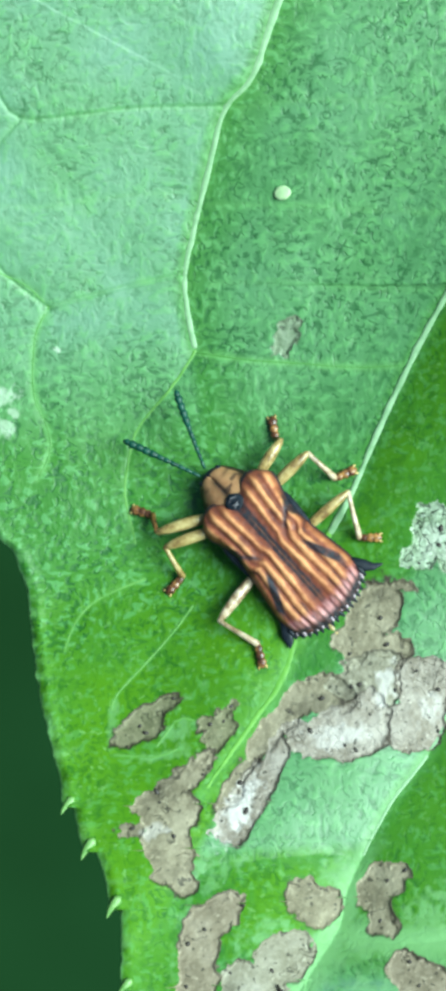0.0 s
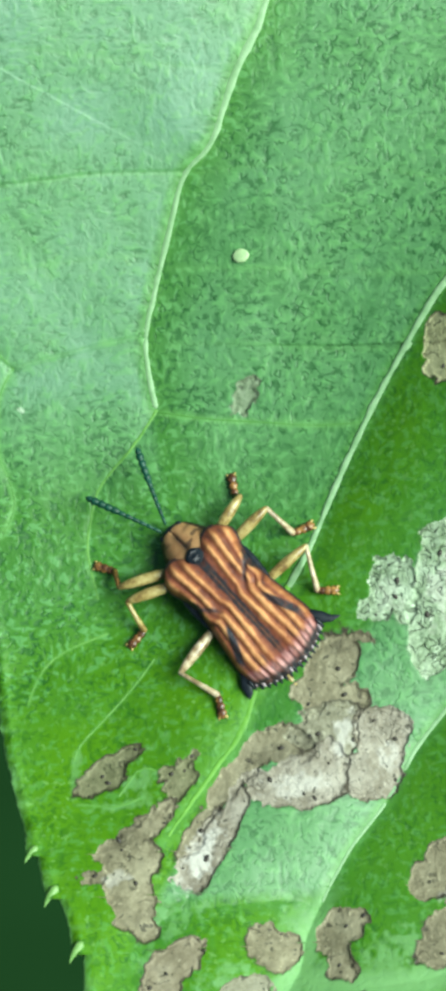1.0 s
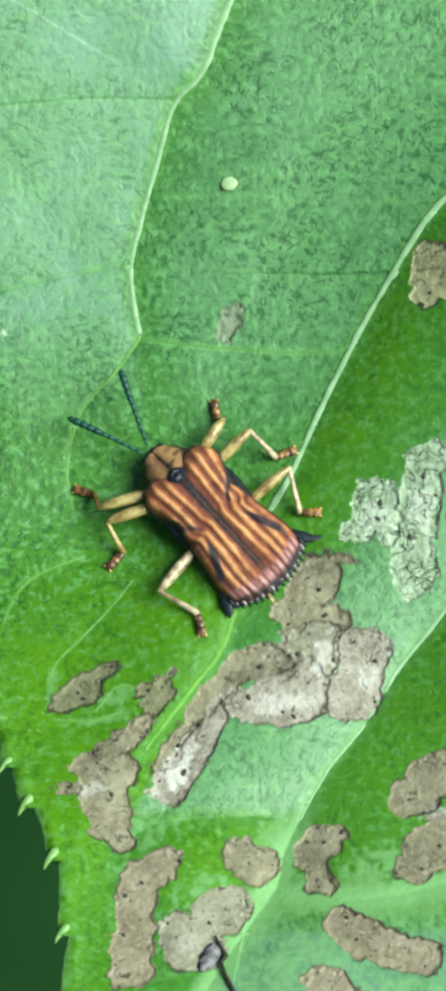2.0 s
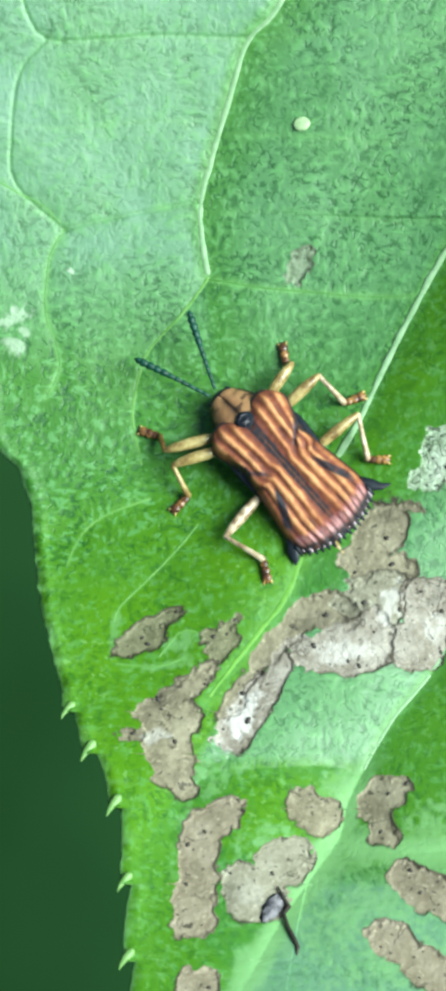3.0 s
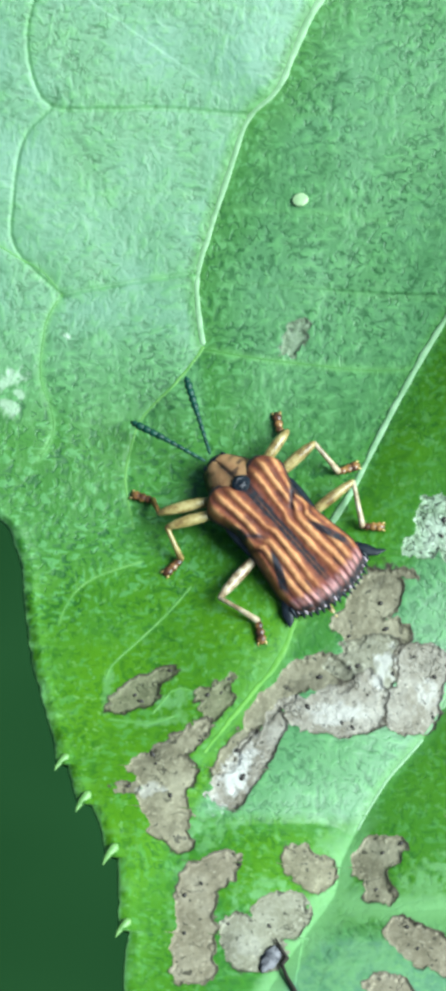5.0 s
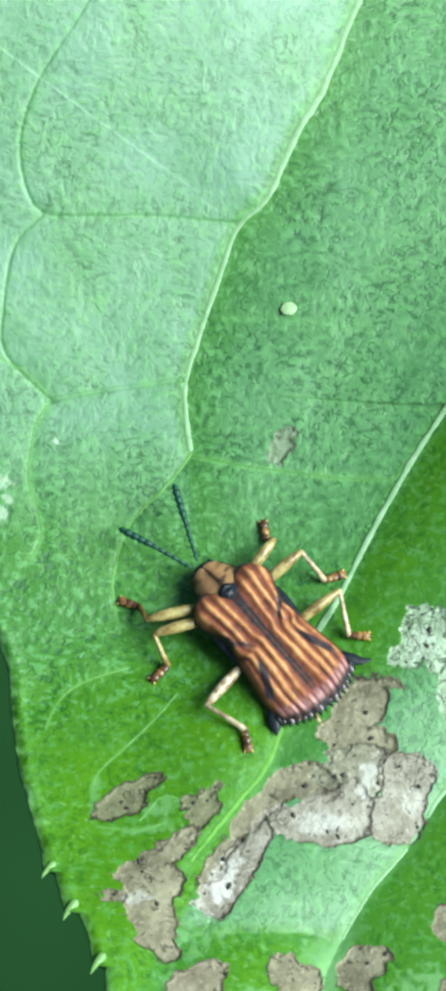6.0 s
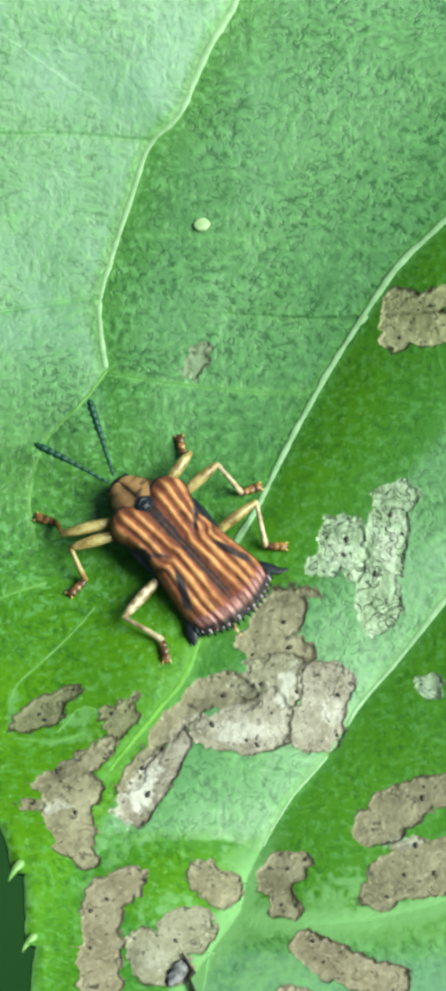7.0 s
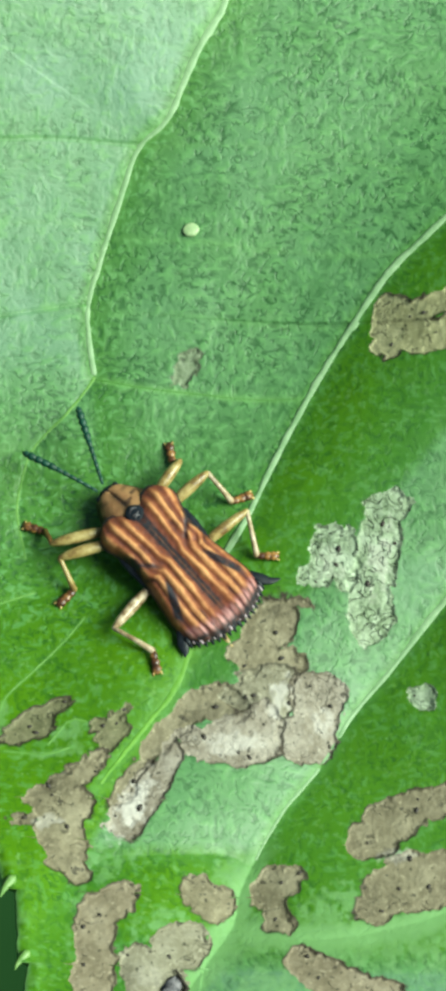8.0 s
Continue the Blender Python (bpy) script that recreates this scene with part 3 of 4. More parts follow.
def build_leaf():
    nx, ny = 700, 1250
    v = np.linspace(-18.5, 22.5, ny)
    u = np.linspace(0, 1, nx)
    x0 = margin_x(v)
    x1 = 12.5 - 0.012 * (v - 2) ** 2 + 0.15 * soft_noise(v, v * 0, 0.6, 9)
    X = x0[:, None] + (x1 - x0)[:, None] * u[None, :] ** 1.02
    Y = np.repeat(v[:, None], nx, 1)
    Z = leaf_height(X, Y)
    edge = X - x0[:, None]
    Z = Z - 0.12 * np.exp(-edge / 0.10) + 0.04 * np.exp(-(((edge - 0.3) / 0.15) ** 2))
    # the rim is puckered below the shoulder
    Z = Z + 0.05 * np.exp(-edge / 0.35) * soft_noise(X, Y, 3.2, 37, 2)
    Z = Z + 0.12 * np.exp(-edge / 0.30) * soft_noise(X * 1.2, Y * 4.2, 1.0, 36, 2) * np.clip((-2 - Y) / 2, 0, 1) * np.clip((Y + 10) / 2, 0, 1)
    owner, rim = np.zeros(X.shape, int), np.zeros(X.shape)
    for k, (mat, label, lobes) in enumerate(SCARS, 1):
        r = max(b[2] for b in lobes) + 0.9
        win = (X > min(b[0] for b in lobes) - r) & (X < max(b[0] for b in lobes) + r) & (Y > min(b[1] for b in lobes) - r) & (Y < max(b[1] for b in lobes) + r)
        x, y = X[win], Y[win]
        f = scar_field(x, y, lobes, 40 + 7 * k)
        faint = 0.35 if k == len(SCARS) else (0.3 if mat is SCAR_GREY else 1.0)
        line = np.clip(0.48 + 1.8 * soft_noise(x, y, 1.0, 90 + k, 2), 0, 1)
        inside = f > 0
        edge_line = np.exp(-(((f - 0.005) / (0.014 + 0.024 * line)) ** 2)) * (0.15 + 0.85 * line) * faint
        rim[win] = np.maximum(np.where(inside, 0, rim[win]), edge_line)
        owner[win] = np.where(inside, k, owner[win])
        Z[win] += -0.085 * np.clip(f / 0.08, 0, 1) + inside * (0.02 * soft_noise(x, y, 2.5, 60 + k, 3) + 0.015 * soft_noise(x, y, 6.0, 61 + k, 2))
    bleach = np.zeros(X.shape)
    young = 0.0 * X
    for n, (cx, cy, a, b, turn, amount) in enumerate(BLEACH):
        bleach = np.maximum(bleach, amount * spot(X, Y, cx, cy, a * 1.2, b * 1.2, turn, 130 + n, 1.2, 1.5, 5.0))
    for n, (cx, cy, a, b, turn, amount) in enumerate(YOUNG):
        young = np.maximum(young, amount * spot(X, Y, cx, cy, a * 1.2, b * 1.2, turn, 170 + n, 0.5, 1.5))
    idx = np.arange(nx * ny).reshape(ny, nx)
    quads = np.stack([idx[:-1, :-1], idx[:-1, 1:], idx[1:, 1:], idx[1:, :-1]], -1).reshape(-1, 4)
    face_owner = owner[:-1, :-1].ravel()
    xyz = np.stack([X, Y, Z], -1).reshape(-1, 3)
    low_left = np.clip((0.4 - Y + 0.3 * X) / 3.6, 0, 1) * np.clip((-0.6 + 0.53 * (Y + 9) - X) / 0.4, 0, 1)
    young = np.maximum(young, 0.9 * low_left * (0.8 + 0.35 * soft_noise(X, Y, 0.7, 77)))
    white = 0.0 * X
    for n, (cx, cy, a, b, turn, amount) in enumerate(WHITE):
        white = np.maximum(white, amount * spot(X, Y, cx, cy, a, b, turn, 210 + n, 0.9, 1.8))
    d_b, s_b, t_b = line_offset(X, Y, LINES[3])
    sleek = np.clip(np.maximum(s_b / 0.3, (-2.2 - Y + 0.25 * X) / 1.5), 0, 1)
    pale_line = 0.0 * X
    for (kind, _, w0, w1, *_), line in zip(VEINS, LINES):
        win = (X > line[:, 0].min() - 1) & (X < line[:, 0].max() + 1) & (Y > line[:, 1].min() - 1) & (Y < line[:, 1].max() + 1)
        d, s, t = line_offset(X[win], Y[win], line)
        wide = {"main": 0.20, "thin": 0.055}.get(kind, 0.07 + w0)
        amount = {"main": 0.35, "pale": 0.55, "thin": 0.45, "groove": 0.25, "crease": 0.1, "lower": 0.5, "side": 0.4, "faint": 0.16}[kind]
        amount = amount * np.clip(0.85 + 0.5 * soft_noise(X[win], Y[win], 1.5, 33), 0.3, 1)
        pale_line[win] = np.maximum(pale_line[win], amount * np.exp(-((d / wide) ** 2)))
        # the lower veins run in broad bleached bands
        low = np.clip((-9.6 - Y[win]) / 1.6, 0, 1) if kind in ("main", "pale") else 0 * d
        band = 0.50 * (1 + 0.6 * soft_noise(X[win], Y[win], 2.2, 35))
        bleach[win] = np.maximum(bleach[win], 0.7 * low * np.exp(-((d / np.maximum(band, 0.1)) ** 4)))
    crinkle = np.exp(-edge / 0.28) * np.clip(0.25 + 1.3 * soft_noise(X * 1.2, Y * 4.2, 1.0, 36, 2), 0, 1) * np.clip((6 - Y) / 3, 0, 1)
    bleach = np.maximum(np.maximum(bleach, 0.6 * crinkle), 0.55 * np.exp(-((edge / 0.07) ** 2)))
    soil = 0.0 * X
    for n, (cx, cy, a, b, turn, amount) in enumerate(SOIL):
        soil = np.maximum(soil, amount * spot(X, Y, cx, cy, a, b, turn, 250 + n, 0.9, 2.0))
    d_c, s_c, t_c = line_offset(X, Y, LINES[5])
    lush = np.maximum(0.55 * np.clip(s_b / 0.4, 0, 1) * np.clip((3.4 - d_b) / 2.0, 0, 1), 0.45 * np.clip(s_c / 0.4, 0, 1))
    young = np.maximum(young, lush * (0.85 + 0.4 * soft_noise(X, Y, 0.8, 78)))
    # sky sheen painted as paler, bluer colour on the panels between the veins
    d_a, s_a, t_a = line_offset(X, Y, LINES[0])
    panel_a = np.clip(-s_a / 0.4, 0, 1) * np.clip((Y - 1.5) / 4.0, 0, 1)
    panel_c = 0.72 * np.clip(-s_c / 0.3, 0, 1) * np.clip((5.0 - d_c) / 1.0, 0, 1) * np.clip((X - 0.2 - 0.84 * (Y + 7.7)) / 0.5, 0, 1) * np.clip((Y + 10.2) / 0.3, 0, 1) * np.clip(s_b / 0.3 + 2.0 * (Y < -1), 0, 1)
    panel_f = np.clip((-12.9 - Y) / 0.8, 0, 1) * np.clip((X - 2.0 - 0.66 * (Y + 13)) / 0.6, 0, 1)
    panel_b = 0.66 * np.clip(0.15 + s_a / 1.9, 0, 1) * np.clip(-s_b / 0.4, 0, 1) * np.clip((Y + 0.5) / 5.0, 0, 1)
    sky_sheen = np.maximum(np.maximum(panel_a, panel_b), np.maximum(panel_c, panel_f)) * (0.85 + 0.25 * soft_noise(X, Y, 0.6, 79))
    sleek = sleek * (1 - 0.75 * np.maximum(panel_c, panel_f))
    fields = {"sky_sheen": sky_sheen.ravel(), "soil": soil.ravel(), "veinlet": pale_line.ravel(), "rim": rim.ravel(), "bleach": bleach.ravel(), "young": young.ravel(), "white": white.ravel(), "smooth": sleek.ravel()}

    leaf = tagged(new("leaf"), "large toothed green leaf riddled with dry brown feeding scars", "leaf")

    def cut(name, which, material, label=""):
        q = quads[face_owner == which]
        used, inv = np.unique(q, return_inverse=True)
        me = quads_mesh(name, xyz[used], inv.reshape(-1, 4), material, {k: f[used] for k, f in fields.items()})
        return piece(name, me, leaf, label)

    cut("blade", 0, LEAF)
    for k, (mat, label, lobes) in enumerate(SCARS, 1):
        cut("feeding_scar", k, mat, label)

    # underside and the rim that closes it
    low = xyz.reshape(ny, nx, 3)[::4, ::4].copy()
    low[:, :, 2] -= 0.28
    low[:, 0, 0] += 0.04
    m, n = low.shape[:2]
    li = np.arange(m * n).reshape(m, n)
    lq = np.stack([li[:-1, :-1], li[1:, :-1], li[1:, 1:], li[:-1, 1:]], -1).reshape(-1, 4)
    piece("underside", quads_mesh("underside", low.reshape(-1, 3), lq, LEAF_UNDER, {}), leaf)
    top = xyz.reshape(ny, nx, 3)
    ring = np.concatenate([top[::4, 0], top[-1, ::4], top[::-4, -1], top[0, ::-4]])
    ring2 = ring.copy()
    ring2[:, 2] -= 0.29
    mid = (ring + ring2) / 2
    mid[: len(top[::4, 0]), 0] -= 0.03
    k = len(ring)
    rq = []
    for i in range(k):
        j = (i + 1) % k
        rq += [(i, j, k + j, k + i), (k + i, k + j, 2 * k + j, 2 * k + i)]
    piece("margin_rim", quads_mesh("margin_rim", np.concatenate([ring, mid, ring2]), np.array(rq), LEAF_UNDER, {}), leaf)

    # raised veins
    for (kind, _, w0, w1, *_), line in zip(VEINS, LINES):
        if kind in ("groove", "crease", "faint"):
            continue
        pts = line[::2]
        # the main veins melt into the pale bands of the lower fold
        pts = pts[pts[:, 1] > -10.4] if kind == "main" else pts
        if len(pts) < 4:
            continue
        t = np.linspace(0, 1, len(pts))
        w = (w0 + (w1 - w0) * t) * (1.0 if kind == "main" else 0.8) * (1 + 0.30 * soft_noise(t * 9, t * 0 + w0 * 99, 1.0, 21) + 0.35 * soft_noise(pts[:, 0], pts[:, 1], 3.0, 22))
        jog = 0.03 * soft_noise(pts[:, 0], pts[:, 1], 1.2, 31) + 0.03 * soft_noise(pts[:, 0], pts[:, 1], 2.8, 32)
        px, py = pts[:, 0] + jog, pts[:, 1]
        z = leaf_height(px, py)
        sink = sum(0.085 * (scar_field(px, py, lobes, 40 + 7 * k) > 0) for k, (_, _, lobes) in enumerate(SCARS, 1))
        spine = np.stack([px, py, z - w * (0.03 if kind == "main" else 0.05) - sink], -1)
        piece("vein", tube("vein", spine, w, {"main": VEIN, "thin": VEIN_THIN, "pale": VEIN_SOFT, "lower": VEIN_YELLOW}.get(kind, VEINLET), 12, {"main": 0.34, "lower": 0.17}.get(kind, 0.26)), leaf)

    # small teeth on the margin
    for y, size in TEETH:
        x = float(margin_x(y))
        z = leaf_height(x + 0.1, y)[0] - 0.12
        piece("tooth", tube("tooth", [(x + 0.26, y + 0.32 * size, z), (x + 0.10, y + 0.10 * size, z + 0.02), (x + 0.0 * size, y - 0.10 * size, z + 0.05), (x - 0.07 * size, y - 0.28 * size, z + 0.07)], [0.17 * size, 0.13 * size, 0.075 * size, 0.015 * size], WAX, 8, 0.6), leaf, "pale pointed tooth")
    return leaf


WHITE = [(-7.15, 3.4, 0.52, 0.34, 20, 0.5), (-7.2, 2.4, 0.34, 0.48, 10, 0.52), (-6.9, 2.9, 0.25, 0.2, 30, 0.45), (-7.6, 3.2, 0.2, 0.1, 60, 0.5), (-5.45, 4.75, 0.13, 0.12, 0, 0.7), (4.1, -5.5, 0.35, 0.7, -20, 0.8), (2.6, -6.95, 0.9, 0.35, 5, 0.6), (5.4, -6.3, 0.4, 0.5, 0, 0.6), (-0.2, -8.9, 1.0, 0.42, 60, 1.0), (7.3, -10.2, 0.6, 0.25, 10, 0.55), (-2.6, -9.4, 0.5, 0.2, 20, 0.5), (7.1, -1.3, 1.2, 0.35, 80, 0.45), (5.7, -1.4, 0.6, 0.4, 80, 0.3), (0.2, -13.9, 0.5, 0.3, 0, 0.2)]
BLEACH = [(-1.9, -6.7, 0.6, 0.3, 10, 0.5), (-1.75, -7.2, 0.2, 0.45, 30, 0.4), (-2.6, -7.35, 0.8, 0.10, 8, 0.35), (-3.9, -6.4, 0.15, 0.7, 0, 0.4), (5.5, -11.7, 0.8, 0.45, 20, 0.5), (0.5, -12.3, 0.7, 0.30, 30, 0.5), (-1.7, -12.0, 0.9, 0.2, 80, 0.25), (2.75, -11.8, 0.45, 1.0, 10, 0.5)]
BLEACH += [(4.3, -12.75, 1.6, 0.3, 0, 0.5), (2.0, -13.3, 1.0, 0.35, 55, 0.45), (3.4, -14.4, 1.8, 0.8, 15, 0.5), (5.6, -13.1, 2.0, 0.4, 0, 0.45), (8.0, -12.8, 1.5, 0.5, 10, 0.45), (4.7, -15.6, 2.0, 0.7, 5, 0.45), (5.2, -12.3, 0.5, 0.4, 0, 0.5), (-0.6, -10.6, 0.7, 0.25, 30, 0.4), (2.6, -10.7, 0.5, 0.4, 0, 0.35)]
SOIL = [(1.9, -6.1, 0.9, 0.35, 30, 0.7), (3.2, -5.75, 0.6, 0.4, 10, 0.9), (0.5, -7.5, 0.7, 0.3, 50, 0.6), (2.4, -6.15, 0.6, 0.25, 10, 0.6), (3.9, -3.0, 0.5, 0.3, 50, 0.6), (5.5, -5.3, 0.4, 0.3, 30, 0.5), (-2.3, -8.0, 0.8, 0.3, 40, 0.5), (-0.4, -13.9, 0.3, 0.6, 0, 0.6), (7.2, -10.2, 0.9, 0.25, 15, 0.6), (-0.3, -7.8, 0.4, 0.3, 50, 0.5)]
YOUNG = [(-2.6, -14.5, 2.0, 6.0, 12, 0.5), (1.0, -11.6, 2.4, 1.6, 0, 0.75), (4.5, -14.8, 3.4, 2.0, 0, 0.7), (-1.6, -7.0, 1.6, 0.8, 20, 0.5)]


# ---- the beetle, in its own space: x towards the head, y to its left, mm ----
def grid_mesh(name, P, material, colours=None):
    n, m = P.shape[:2]
    idx = np.arange(n * m).reshape(n, m)
    q = np.stack([idx[:-1, :-1], idx[1:, :-1], idx[1:, 1:], idx[:-1, 1:]], -1).reshape(-1, 4)
    me = quads_mesh(name, P.reshape(-1, 3), q, material, {})
    if colours is not None:
        a = me.attributes.new("pigment", "FLOAT_COLOR", "POINT")
        a.data.foreach_set("color", np.concatenate([colours.reshape(-1, 3), np.ones((n * m, 1))], 1).astype(np.float32).ravel())
    return me


def elytron_half_width(x):
    return np.interp(x, [-3.0, -2.7, -2.4, -2.0, -1.2, -0.4, 0.3, 0.9, 1.4, 1.7, 1.9], [1.36, 1.42, 1.44, 1.43, 1.31, 1.19, 1.15, 1.25, 1.40, 1.38, 1.15])


def elytron(side):
    """One wing case: four ribs with dark grooves between, dark flank patches, a tinted hind border."""
    n, m = 150, 70
    x = np.linspace(1.8, -3.0, n)[:, None] * np.ones((1, m))
    f = np.linspace(0, 1, m)[None, :] * np.ones((n, 1))
    w = sum(elytron_half_width(x + d) for d in (-0.15, -0.07, 0, 0.07, 0.15)) / 5
    y = f * w
    along = (1.8 - x) / 4.8
    x = x + 0.50 * f**2.3 * along**2 + 0.22 * f * (1 - along) ** 3
    x = x + (0.38 * np.sin(np.pi * np.clip(f, 0, 1) ** 1.1) - 0.24) * (1 - along) ** 5
    z = 1.24 - 0.10 * along**3 - 0.20 * np.clip(1 - along * 8, 0, 1) ** 2
    z = z - 0.11 * f**2 - 0.40 * np.clip((f - 0.74) / 0.26, 0, 1) ** 2
    z = z - 0.30 * np.clip((along - 0.90) / 0.10, 0, 1) ** 2
    # ribs of the shoulder lobe run on, set inwards, behind the waist
    behind = np.clip((along - 0.33 - 0.10 * f) / 0.10, 0, 1)
    behind = behind * behind * (3 - 2 * behind)
    ribs, lines = np.zeros(f.shape), np.zeros(f.shape)
    for n, (fore, hind, wd, amp) in enumerate(((0.31, 0.24, 0.085, 1.0), (0.60, 0.47, 0.095, 1.1), (0.86, 0.67, 0.085, 0.9), (1.06, 0.88, 0.075, 0.8))):
        c2 = fore + (hind - fore) * behind + 0.025 * soft_noise(along * 5, n * 9.3 + 0 * along, 1.0, 23, 2) + 0.015 * np.sin(along * 8 + n * 5)
        power = amp * (0.88 + 0.35 * soft_noise(along * 5, n * 31.7 + 0 * along, 1.0, 29, 2)) * (1 - 0.35 * (n > 0) * np.exp(-(((behind - 0.5) / 0.35) ** 2)))
        ribs = np.maximum(ribs, power * np.exp(-(((f - c2) / wd) ** 2)))
        gap = c2 + 0.11 + 0.03 * np.sin(along * 9 + n * 3)
        lines = np.maximum(lines, np.exp(-(((f - gap) / 0.03) ** 2)) * np.clip(0.65 + 1.5 * soft_noise(along * 7, n * 5.1 + 0 * along, 1.0, 37, 2), 0, 1))
    ribs = ribs * np.clip(along * 12, 0, 1)
    z = z + 0.10 * ribs
    # the shoulder lobe ends in an oblique furrow
    notch = np.exp(-(((along - 0.30 - (0.95 - f) * 0.24 - 0.02 * side) / 0.022) ** 2)) * np.clip((f - 0.42) * 8, 0, 1)
    ribs = ribs * (1 - 0.6 * notch)
    z = z - 0.05 * notch
    pits = soft_noise(x, y, 5.0, 3, 2)
    z = z + 0.012 * pits + 0.02 * soft_noise(x, y, 1.8, 4)
    groove = np.array((0.145, 0.042, 0.023))
    rib = np.array((0.37, 0.140, 0.055))
    bright = np.array((0.55, 0.285, 0.122))
    dark = np.array((0.012, 0.012, 0.016))
    purple = np.array((0.24, 0.065, 0.075))
    k = np.clip((np.clip(ribs, 0, 2) ** 0.9 + 0.25 * pits - 0.15) * 1.25, 0, 1)[..., None]
    col = groove * (1 - k) + rib * k
    col = col + (bright - col) * (np.clip((k - 0.55) * 2.4, 0, 1) * 0.8)

    def blend(c, amount, target):
        a = np.clip(amount, 0, 1)[..., None]
        return c * (1 - a) + target * a

    wig = 0.10 * soft_noise(x, y, 2.5, 15)
    # dark suture, brown along the very seam
    seam = 0.115 - 0.05 * along + 0.3 * wig
    col = blend(col, np.clip(1.5 * np.exp(-((f / np.clip(seam, 0.03, 1)) ** 4)), 0, 1) * np.clip((0.93 - along) * 8, 0, 1), dark)
    col = blend(col, 0.7 * np.exp(-((f / 0.018) ** 2)) * np.clip((along - 0.12) * 8, 0, 1), np.array((0.13, 0.055, 0.03)))
    col = blend(col, 0.9 * lines, np.array((0.045, 0.014, 0.012)))
    pores = np.clip(np.sin(along * 60 + 9 * np.round(f * 8)), 0, 1) * np.clip(1 - ribs * 1.6, 0, 1)
    col = blend(col, 0.35 * pores, dark * 2)
    col = blend(col, 14 * (0.22 + wig - np.hypot((x - 0.50) / 2.4, (f - 1.0) / 1.0)), dark)
    band = np.hypot((along - 0.67) / 0.17, (f - 0.70 - 0.9 * (along - 0.67)) / 0.12)
    col = blend(col, 3.0 * (1.0 + 2.2 * wig - band), dark * 1.5)
    col = blend(col, 0.85 * notch, dark * 2)
    col = blend(col, 5 * (0.12 + wig - np.hypot((x - 0.55) / 2.2, (f - 0.52) / 0.9)), np.array((0.06, 0.022, 0.02)))
    col = blend(col, 0.75 * np.clip((along - 0.86) / 0.06, 0, 1), purple)
    comb = np.clip((along - 0.875) / 0.03, 0, 1) * (0.5 + 0.5 * np.sin(f * 46 + 3 * wig))
    col = blend(col, 0.5 * comb, np.array((0.46, 0.28, 0.27)))
    col = blend(col, 0.8 * np.clip((along - 0.885) / 0.03, 0, 1) * np.clip(-np.sin(f * 46 + 3 * wig), 0, 1), dark)
    col = blend(col, np.clip((along - 0.94 + 0.05 * wig) / 0.03, 0, 1), dark)
    col = blend(col, np.clip((f - 0.945) / 0.03, 0, 1), dark)
    col = blend(col, np.clip((0.025 - along) / 0.012, 0, 1), dark)
    P = np.stack([x, side * y - 0.05, z], -1)
    if side < 0:
        P, col = P[:, ::-1], col[:, ::-1]
    return grid_mesh("elytron", P, ELYTRON, col)


def pronotum_mesh():
    n, m = 40, 50
    t = np.linspace(0, 1, n)[:, None] * np.ones((1, m))
    f = np.linspace(-1, 1, m)[None, :] * np.ones((n, 1))
    w = np.interp(t, [0, 0.15, 0.5, 0.8, 0.95, 1.0], [1.0, 0.99, 0.84, 0.62, 0.48, 0.33])
    x = 1.62 + 1.32 * t - 0.18 * f**2 * (1 - t)
    z = 1.12 - 0.36 * t**1.5 - 0.42 * np.abs(f) ** 3 - 0.12 * np.clip((t - 0.85) / 0.15, 0, 1) ** 2
    y = f * w
    z = z - 0.05 * np.exp(-((f / 0.05) ** 2)) + 0.03 * soft_noise(x, y, 2.2, 71)
    tan, dark = np.array((0.29, 0.165, 0.075)), np.array((0.014, 0.010, 0.008))
    col = np.ones((n, m, 3)) * tan * (1 + 0.25 * soft_noise(x, y, 2.0, 83, 3))[..., None]
    shade = np.clip(0.55 * soft_noise(x, y, 1.4, 84, 2), 0, 1)[..., None]
    col = col * (1 - shade) + np.array((0.22, 0.09, 0.04)) * shade
    marks = np.clip((soft_noise(x, y, 4.5, 86, 2) - 0.32) * 5, 0, 0.85)[..., None]
    col = col * (1 - marks) + np.array((0.05, 0.028, 0.018)) * marks
    col = col * (1 - 0.25 * np.clip(f, 0, 1))[..., None]
    edge = np.clip((np.abs(f) - 0.80) / 0.06, 0, 1) + np.clip((t - 0.89) / 0.05, 0, 1)
    edge = edge + 1.0 * np.exp(-((f / 0.14) ** 2)) * np.clip((t - 0.10) * 6, 0, 1) * np.clip((0.85 - t) * 6, 0, 1)
    edge = edge + np.clip((0.10 - t) / 0.05, 0, 1) + 0.6 * np.exp(-(((t - 0.55 - 0.25 * np.abs(f)) / 0.05) ** 2)) * np.clip(np.abs(f) * 3 - 0.6, 0, 1)
    a = np.clip(edge, 0, 1)[..., None]
    col = col * (1 - a) + dark * a
    return grid_mesh("pronotum", np.stack([x, y, z], -1)[::-1], ELYTRON, col[::-1])


BEETLE_POSE = Matrix(((-0.58752, -0.79996, -0.12197, 0.9793), (0.78749, -0.59991, 0.14132, -1.3867), (-0.18622, -0.01302, 0.98242, -1.0367), (0, 0, 0, 1)))


def over_leaf(p, clear):
    """The point moved along the beetle's height until it is that far over the leaf, in mm."""
    w = BEETLE_POSE @ Vector(p)
    return Vector(p) + Vector((0, 0, (leaf_height(w.x, w.y)[0] + clear - w.z) / 0.98242))


